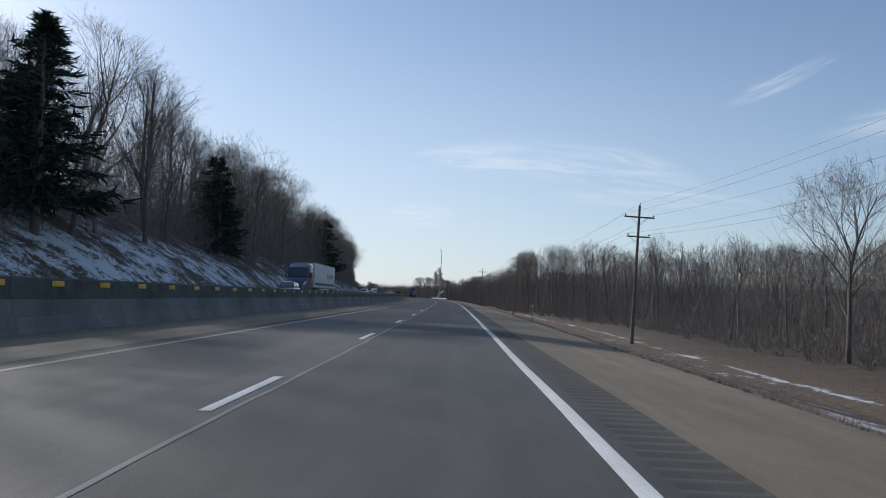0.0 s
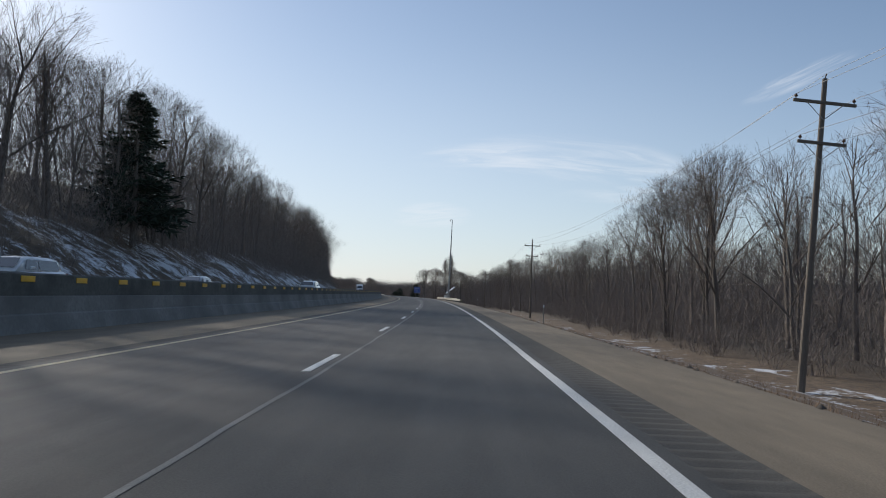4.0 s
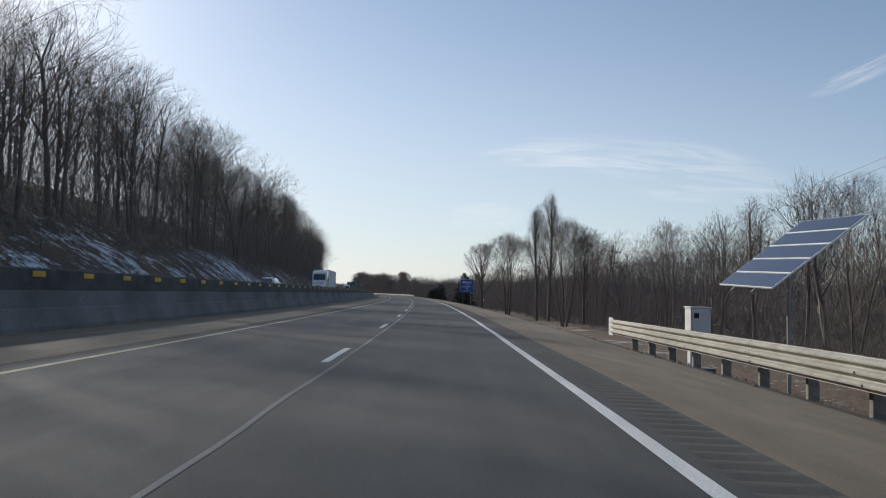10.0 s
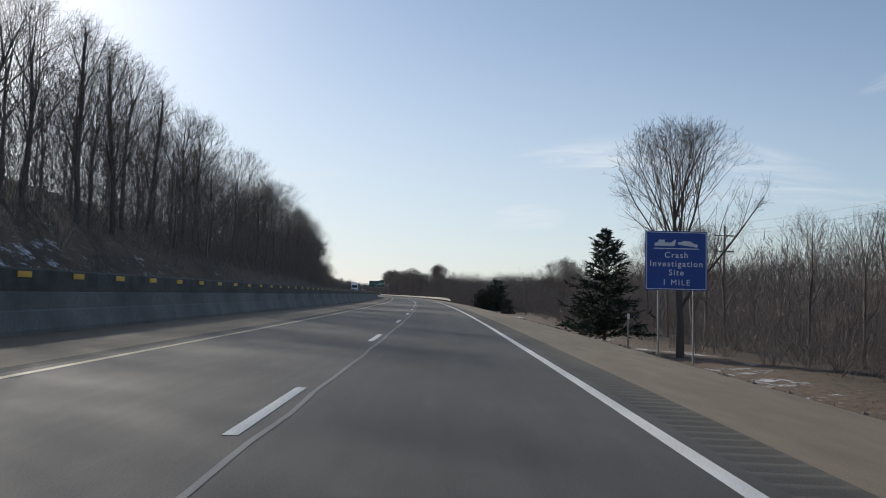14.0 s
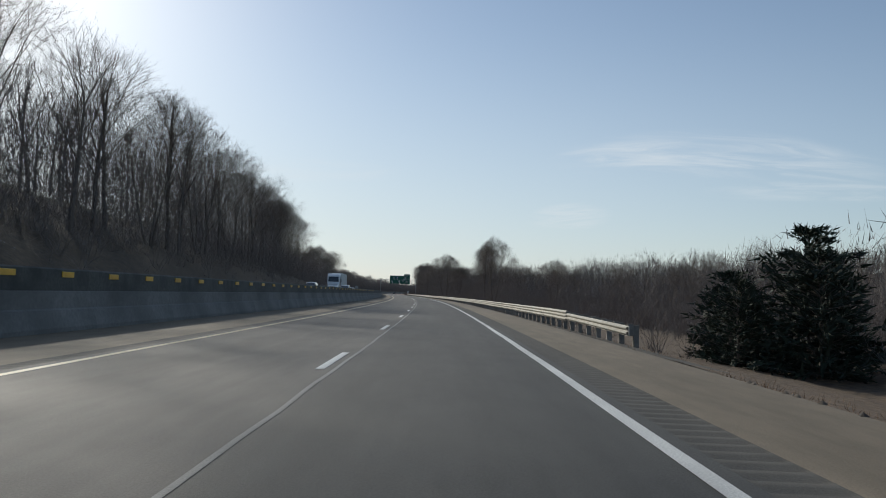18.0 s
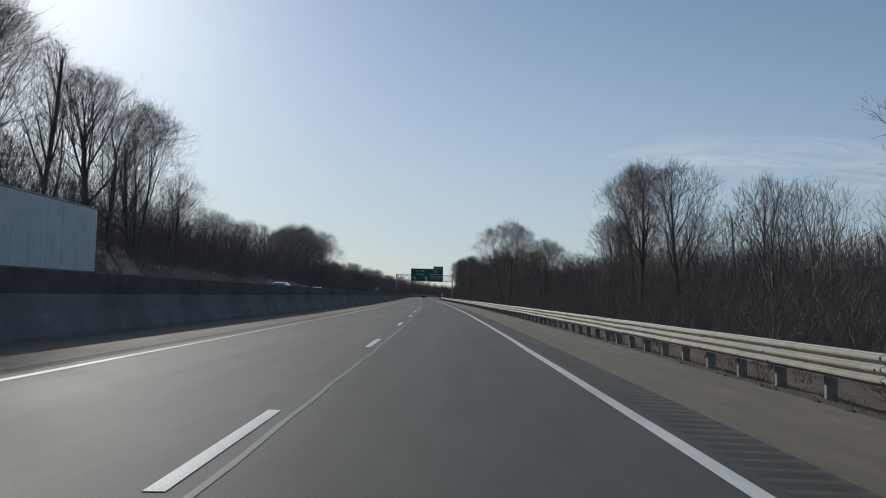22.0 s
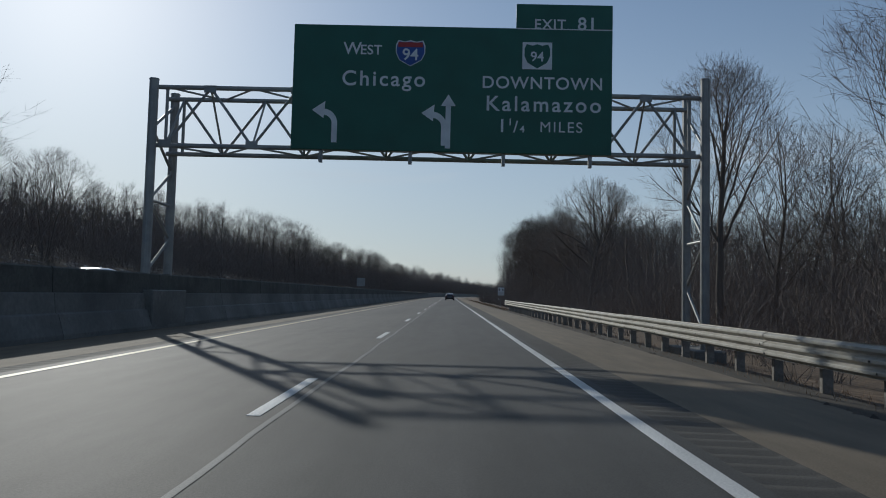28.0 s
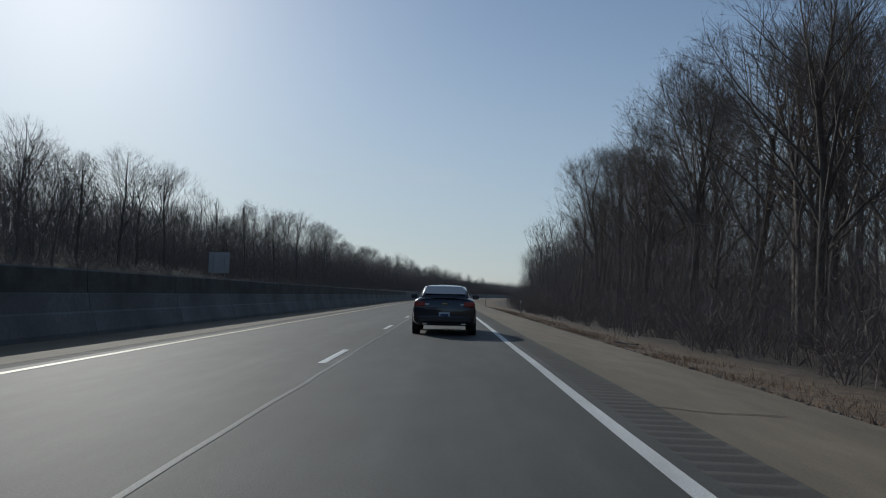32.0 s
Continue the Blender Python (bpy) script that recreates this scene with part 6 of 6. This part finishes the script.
def car(name, m, paint, label, tall=0.0, long=0.0, group=""):
    """A road car, its rear at y = 0, its nose towards +y. tall lifts the roof and squares the tail (an estate or utility car)."""
    t = tagged(empty(name, m), label, "car", group)
    L, suv = 4.85 + long, tall > 0.1
    zt = 1.06 + tall * 0.45
    rings = [body_ring(0.0, 0.80, 0.42, zt - 0.10), body_ring(0.05, 0.87, 0.34, zt - 0.03), body_ring(0.35, 0.905, 0.28, zt + 0.01), body_ring(1.0, 0.925, 0.24, zt - 0.02), body_ring(2.2, 0.925, 0.22, zt - 0.07),
             body_ring(3.3, 0.92, 0.22, zt - 0.09), body_ring(4.1, 0.89, 0.24, zt - 0.18), body_ring(L - 0.25, 0.80, 0.28, zt - 0.32), body_ring(L, 0.62, 0.36, zt - 0.45)]
    bm = bmesh.new()
    loft(bm, rings)
    part("body", bm, paint, t, smooth=True)
    zr = 1.45 + tall
    ys = (0.20, 0.55, 1.2, 2.6, 3.05, 3.75) if suv else (0.62, 1.38, 1.95, 2.55, 3.05, 3.75)
    cab = [cabin_ring(ys[0], 0.72, 0.66 if suv else 0.64, zt - 0.03, zt + 0.06), cabin_ring(ys[1], 0.77, 0.60, zt - 0.04, zr - 0.05), cabin_ring(ys[2], 0.79, 0.61, zt - 0.08, zr),
           cabin_ring(ys[3], 0.79, 0.61, zt - 0.10, zr - 0.01), cabin_ring(ys[4], 0.78, 0.59, zt - 0.10, zr - 0.09), cabin_ring(ys[5], 0.74, 0.66, zt - 0.12, zt - 0.02)]
    bm = bmesh.new()
    loft(bm, cab)
    part("roof", bm, paint, t, smooth=True)
    y0, y1, z0, z1 = ys[0], ys[1], zt + 0.07, zr - 0.10
    f0, f1 = 0.10, 0.90
    def on(f, x):
        return (x, y0 + (y1 - y0) * f - 0.012, (zt + 0.06) + (zr - 0.05 - zt - 0.06) * f + 0.03)
    pane("rear_window", [on(f0, -0.62), on(f0, 0.62), on(f1, 0.53), on(f1, -0.53)], t, lift=0.004)
    yw0, yw1 = ys[5], ys[4]
    def onw(f, x):
        return (x, yw0 + (yw1 - yw0) * f + 0.012, zt - 0.02 + (zr - 0.09 - zt + 0.02) * f + 0.03)
    pane("windscreen", [onw(0.08, 0.64), onw(0.08, -0.64), onw(0.92, -0.54), onw(0.92, 0.54)], t, lift=0.004)
    for sx in (-1, 1):
        for a, b, n in ((ys[1] + 0.05, 2.15, "side_window"), (2.25, ys[4] + 0.15, "side_window")):
            lo, hi = zt - 0.02, zr - 0.15
            k = 0.2 if n and a < 2 else 0.0
            e = 0.25 if a > 2 else 0.0
            pts = [(sx * 0.79, a, lo), (sx * 0.79, b, lo), (sx * 0.672, b - e, hi), (sx * 0.672, a + k * 0.4, hi)]
            pane(n, pts if sx > 0 else pts[::-1], t, lift=0.010)
        bm = bmesh.new()
        add_box(bm, sx * 1.00, 3.05, zt + 0.04, 0.20, 0.10, 0.14, bevel=0.03)
        part("mirror", bm, paint, t)
        for yy in (0.95, 3.78):
            add_wheel(t, sx * 0.82, yy + (0.05 if long else 0), 0.335, CAR_TYRE, CAR_RIM)
            bm = bmesh.new()
            bmesh.ops.create_cone(bm, cap_ends=True, segments=24, radius1=0.385, radius2=0.385, depth=0.20,
                                  matrix=Matrix.Translation((sx * 0.832, yy, 0.36)) @ Matrix.Rotation(radians(90), 4, "Y"))
            part("wheel_arch", bm, M_BLACK, t)
        # rear lamps wrap the corner, with a clear inner lamp on the lid
        zl = zt - 0.17
        lamp = part("tail_lamp", box_bm((sx * 0.70, 0.055, zl, 0.30, 0.16, 0.15), bevel=0.025), M_TAIL, t, "red wrap-round lamp")
        part("lens", box_bm((sx * 0.50, -0.004, zl - 0.005, 0.12, 0.03, 0.05), bevel=0.01), M_CLEAR, lamp, "clear inner lens")
        part("headlamp", box_bm((sx * 0.62, L - 0.16, zt - 0.40, 0.30, 0.26, 0.13), bevel=0.03), M_CLEAR, t, "clear headlamp")
        part("exhaust", box_bm((sx * 0.55, 0.03, 0.335, 0.16, 0.08, 0.06), bevel=0.015), M_CHROME, t)
    plate = part("number_plate", box_bm((0, -0.014, zt - 0.47, 0.31, 0.012, 0.16), bevel=0.004), M_PLATE, t, "pale plate with dark bars")
    part("plate_bar", box_bm((0, -0.023, zt - 0.475, 0.22, 0.006, 0.065)), M_PLATE_INK, plate)
    part("emblem", box_bm((0, -0.012, zt - 0.155, 0.17, 0.02, 0.05), bevel=0.008), M_LOGO, t, "small brass emblem")
    part("trunk_seam", box_bm((0, 0.006, zt - 0.27, 1.30, 0.018, 0.012)), M_BLACK, t)
    part("bumper", box_bm((0, 0.02, zt - 0.60, 1.52, 0.14, 0.22), bevel=0.05), paint, t)
    part("valance", box_bm((0, 0.10, 0.36, 1.30, 0.20, 0.12), bevel=0.03), M_BLACK, t)
    part("grille", box_bm((0, L - 0.06, zt - 0.52, 0.9, 0.10, 0.16), bevel=0.03), M_BLACK, t)
    if not suv:
        part("spoiler", box_bm((0, 0.10, zt + 0.015, 1.34, 0.14, 0.03), bevel=0.012), paint, t)
    bm = bmesh.new()
    add_box(bm, 0, ys[1] + 0.25, zr + 0.045, 0.035, 0.16, 0.07, bevel=0.012)
    part("antenna", bm, paint, t)
    return t


def car_paint(name, color, metal=0.2):
    return material(name, color, 0.3, metal, vary=0.04, coat=1.0)


P_WHITE, P_SILVER, P_GREY = car_paint("white_car_paint", (0.72, 0.73, 0.74), 0.0), car_paint("silver_car_paint", (0.42, 0.43, 0.44), 0.6), car_paint("grey_car_paint", (0.13, 0.135, 0.14), 0.4)
P_TRUCK_BLUE = car_paint("blue_truck_paint", (0.022, 0.038, 0.11), 0.1)

car("car", place(1046.9, -1.62, 0.0), M_DARK_PAINT, "dark blue saloon car on the lane beside the edge line")


def semi(m, paint, label, trailer=14.6, stripe=None):
    """A tractor with a box trailer; its nose towards +y, the trailer's rear at y = 0."""
    t = tagged(empty("truck", m), label, "truck", "oncoming traffic")
    part("trailer_box", box_bm((0, trailer / 2, 2.68, 2.58, trailer, 2.86), bevel=0.04), M_TRAILER, t)
    for k in range(int(trailer / 1.22)):
        for sx in (-1, 1):
            part("side_rib", box_bm((sx * 1.297, 0.6 + k * 1.22, 2.68, 0.014, 0.05, 2.7)), M_TRAILER, t)
    part("bottom_rail", box_bm((0, trailer / 2, 1.20, 2.62, trailer, 0.14), bevel=0.02), M_GALV, t)
    part("top_rail", box_bm((0, trailer / 2, 4.08, 2.62, trailer, 0.08), bevel=0.02), M_GALV, t)
    if stripe:
        for sx in (-1, 1):
            part("stripe", box_bm((sx * 1.302, trailer / 2, 1.62, 0.012, trailer - 1.0, 0.32)), stripe, t, "coloured stripe")
            for k, w in enumerate((1.2, 1.0, 1.1)):
                part("text_bar", box_bm((sx * 1.302, 2.6 + k * 1.7, 2.75, 0.012, w * 1.25, 0.62)), P_GREY, t, "grey lettering bar")
    part("skirt", box_bm((0, trailer * 0.5, 0.75, 2.4, trailer * 0.45, 0.7), bevel=0.04), M_TRAILER, t)
    part("rear_guard", box_bm((0, 0.2, 0.62, 2.2, 0.1, 0.12), bevel=0.02), M_GALV, t)
    y = trailer + 0.55
    rings = []
    for yy, w, zb, zt in ((0, 1.20, 0.9, 3.75), (0.4, 1.24, 0.7, 3.95), (1.6, 1.24, 0.6, 3.85), (2.3, 1.20, 0.6, 3.45), (2.75, 1.15, 0.6, 2.35), (3.2, 1.08, 0.6, 1.95), (4.4, 0.98, 0.55, 1.65), (4.75, 0.85, 0.55, 1.35)):
        half = [(0, zb), (w, zb), (w, zt - 0.25), (w * 0.92, zt - 0.06), (w * 0.7, zt), (0, zt + 0.03)]
        rings.append([(x, y + yy, z) for x, z in mirror(half)])
    bm = bmesh.new()
    loft(bm, rings)
    part("cab", bm, paint, t)
    pane("windscreen", [(0.98, y + 2.80, 2.36), (-0.98, y + 2.80, 2.36), (-0.92, y + 2.36, 3.30), (0.92, y + 2.36, 3.30)], t, lift=0.03)
    for sx in (-1, 1):
        pts = [(sx * 1.225, y + 1.75, 2.2), (sx * 1.20, y + 2.45, 2.2), (sx * 1.205, y + 2.2, 2.95), (sx * 1.225, y + 1.75, 2.95)]
        pane("side_window", pts if sx > 0 else pts[::-1], t, lift=0.012)
        part("mirror", box_bm((sx * 1.42, y + 2.5, 2.55, 0.12, 0.10, 0.55), bevel=0.03), M_BLACK, t)
        part("headlamp", box_bm((sx * 0.78, y + 4.62, 1.10, 0.30, 0.22, 0.22), bevel=0.04), M_CLEAR, t)
        part("exhaust_stack", box_bm((sx * 1.05, y - 0.15, 2.4, 0.13, 0.13, 3.0), bevel=0.04), M_CHROME, t)
        part("fuel_tank", box_bm((sx * 1.0, y + 0.9, 0.72, 0.5, 1.5, 0.55), bevel=0.12), M_CHROME, t)
        for yy in (1.4, 2.7, y - 1.2, y + 0.05, y + 3.7):
            add_wheel(t, sx * 1.05, yy, 0.51, TRUCK_TYRE, TRUCK_RIM)
    part("grille", box_bm((0, y + 4.74, 1.12, 0.9, 0.06, 0.7), bevel=0.02), M_CHROME, t)
    part("bumper", box_bm((0, y + 4.72, 0.6, 2.2, 0.18, 0.3), bevel=0.05), M_CHROME, t)
    part("chassis", box_bm((0, y + 1.0, 0.85, 0.9, 8.0, 0.25)), M_BLACK, t)
    return t


FAR_LANE, NEAR_LANE = -18.75, -15.5
for s, lat, paint, tall, label in ((81.7, FAR_LANE, P_GREY, 0.28, "dark grey utility car on the opposite carriageway"), (159.9, FAR_LANE, P_WHITE, 0.25, "white utility car on the opposite carriageway"),
                                   (181.9, FAR_LANE, P_SILVER, 0.0, "silver saloon car on the opposite carriageway"), (210.0, NEAR_LANE, P_WHITE, 0.22, "white utility car on the opposite carriageway"),
                                   (400.6, FAR_LANE, P_WHITE, 0.38, "tall white utility car on the opposite carriageway"), (685.3, FAR_LANE, P_GREY, 0.35, "grey utility car on the opposite carriageway"),
                                   (706.0, NEAR_LANE, P_WHITE, 0.2, "white utility car on the opposite carriageway"), (785.2, FAR_LANE, P_WHITE, 0.2, "white utility car on the opposite carriageway"),
                                   (812.0, FAR_LANE, P_SILVER, 0.0, "silver saloon car on the opposite carriageway"), (933.5, FAR_LANE, P_SILVER, 0.0, "silver saloon car on the opposite carriageway")):
    car("car", place(s, lat, OPP_Z, 180), paint, label, tall, group="oncoming traffic")
semi(place(103.0, FAR_LANE, OPP_Z, 180), P_TRUCK_BLUE, "blue semi truck with a white box trailer", 15.6, P_TRUCK_BLUE)
semi(place(459.0, FAR_LANE, OPP_Z, 180), P_WHITE, "white semi truck with a pale box trailer", 13.6)
semi(place(735.0, FAR_LANE, OPP_Z, 180), P_WHITE, "white semi truck with a long pale trailer", 15.6)


# ---- dry grass along the verge, and stones and crumbs at the pavement's edge ----
rng = np.random.RandomState(40)
N_BLADE = 95000
gs = rng.uniform(-5, 1120, N_BLADE)
gl = 3.35 + np.abs(rng.normal(0, 1.0, N_BLADE)) * np.interp(gs, [0, 500, 600, 960, 990, 1120], [2.4, 2.4, 2.0, 2.0, 1.6, 1.6])
gs = np.concatenate([gs, rng.uniform(970, 1110, 40000)])
gl = np.concatenate([gl, 3.3 + np.abs(rng.normal(0, 1.5, 40000))])
# the further verge, thinner and shorter
gs = np.concatenate([gs, rng.uniform(-5, 560, 90000)])
gl = np.concatenate([gl, rng.uniform(5.0, 20, 90000)])
N_BLADE = len(gs)
keep = np.array([noise.noise(Vector((a / 3.0, b / 1.6, 2.0))) for a, b in zip(gs, gl)]) + rng.normal(0, 0.12, N_BLADE) > -0.10
gs, gl = gs[keep], gl[keep]
a = spot(gs, gl, ground_z(gs, gl) - 0.03)
d = rng.normal(0, 0.6, (len(gs), 3)) + np.array([0, 0, 1.0])
d /= np.linalg.norm(d, axis=1, keepdims=True)
tall = rng.uniform(0.06, 0.30, len(gs)) * np.interp(gs, [0, 960, 1000, 1120], [0.8, 0.8, 0.7, 0.7])
v, f = points_mesh(a, a + d * tall[:, None], rng.uniform(0.004, 0.009, len(gs)), True)
tagged(new("dry_grass", array_mesh("dry_grass", v, f, M_GRASS)), "dry straw-coloured grass along the verge", "grass", kind="stuff")

M_STONE = material("crumbled_edge", (0.12, 0.10, 0.08), 0.95, vary=0.3, per_island=0.5)
N_STONE = 16000
ss = rng.uniform(-5, 1120, N_STONE)
sl = 3.12 + np.abs(rng.normal(0, 0.32, N_STONE))
base = np.array([[1, 0, 0], [-0.5, 0.87, 0], [-0.5, -0.87, 0], [0, 0, 0.9]])
p = spot(ss, sl, np.where(sl < 3.16, -0.15, ground_z(ss, sl)) + 0.0)
size = rng.uniform(0.02, 0.075, N_STONE)
spin = rng.uniform(0, 6.28, N_STONE)
c, n = np.cos(spin)[:, None], np.sin(spin)[:, None]
vx = (base[:, 0][None] * c - base[:, 1][None] * n) * size[:, None] * 1.2
vy = (base[:, 0][None] * n + base[:, 1][None] * c) * size[:, None]
vz = np.tile(base[:, 2], (N_STONE, 1)) * size[:, None]
v = np.stack([p[:, 0:1] + vx, p[:, 1:2] + vy, p[:, 2:3] + vz], -1).reshape(-1, 3)
t = np.array([[0, 1, 3], [1, 2, 3], [2, 0, 3]])
f = ((np.arange(N_STONE) * 4)[:, None, None] + t[None]).reshape(-1, 3)
tagged(new("gravel", array_mesh("gravel", v, f, M_STONE)), "crumbled asphalt and gravel at the shoulder's edge", "gravel", kind="stuff")


# a torn strip of tyre tread on the verge
def tyre_scrap(m, length, width):
    scrap = tagged(empty("tyre_scrap", m), "torn black strip of tyre tread lying on the verge", "tyre scrap")
    bm = bmesh.new()
    rows = []
    for k in range(13):
        u = k / 12
        y = (u - 0.5) * length
        x = 0.10 * math.sin(u * 3.0) + 0.02 * math.sin(u * 17)
        z = 0.015 + 0.16 * (u - 0.4) ** 2
        w = width * (0.55 + 0.45 * math.sin(math.pi * (0.12 + 0.8 * u))) / 2
        rows.append([bm.verts.new(p) for p in ((x - w, y, z), (x - w * 0.9, y, z + 0.022), (x + w * 0.9, y, z + 0.026), (x + w, y, z + 0.004))])
    for a, b in zip(rows, rows[1:]):
        for k in range(4):
            bm.faces.new((a[k], a[(k + 1) % 4], b[(k + 1) % 4], b[k]))
    bm.faces.new(rows[0][::-1])
    bm.faces.new(rows[-1])
    bmesh.ops.recalc_face_normals(bm, faces=bm.faces)
    part("tread", bm, M_BLACK, scrap)
    for k in range(5):
        u = 0.15 + k * 0.17
        part("tread_block", box_bm((0.10 * math.sin(u * 3.0), (u - 0.5) * length, 0.046 + 0.16 * (u - 0.4) ** 2, width * 0.6, 0.05, 0.014), bevel=0.003), M_BLACK, scrap)


tyre_scrap(place(1050.0, 4.3, float(ground_z(1050, 4.3)) + 0.02, 35), 0.95, 0.20)
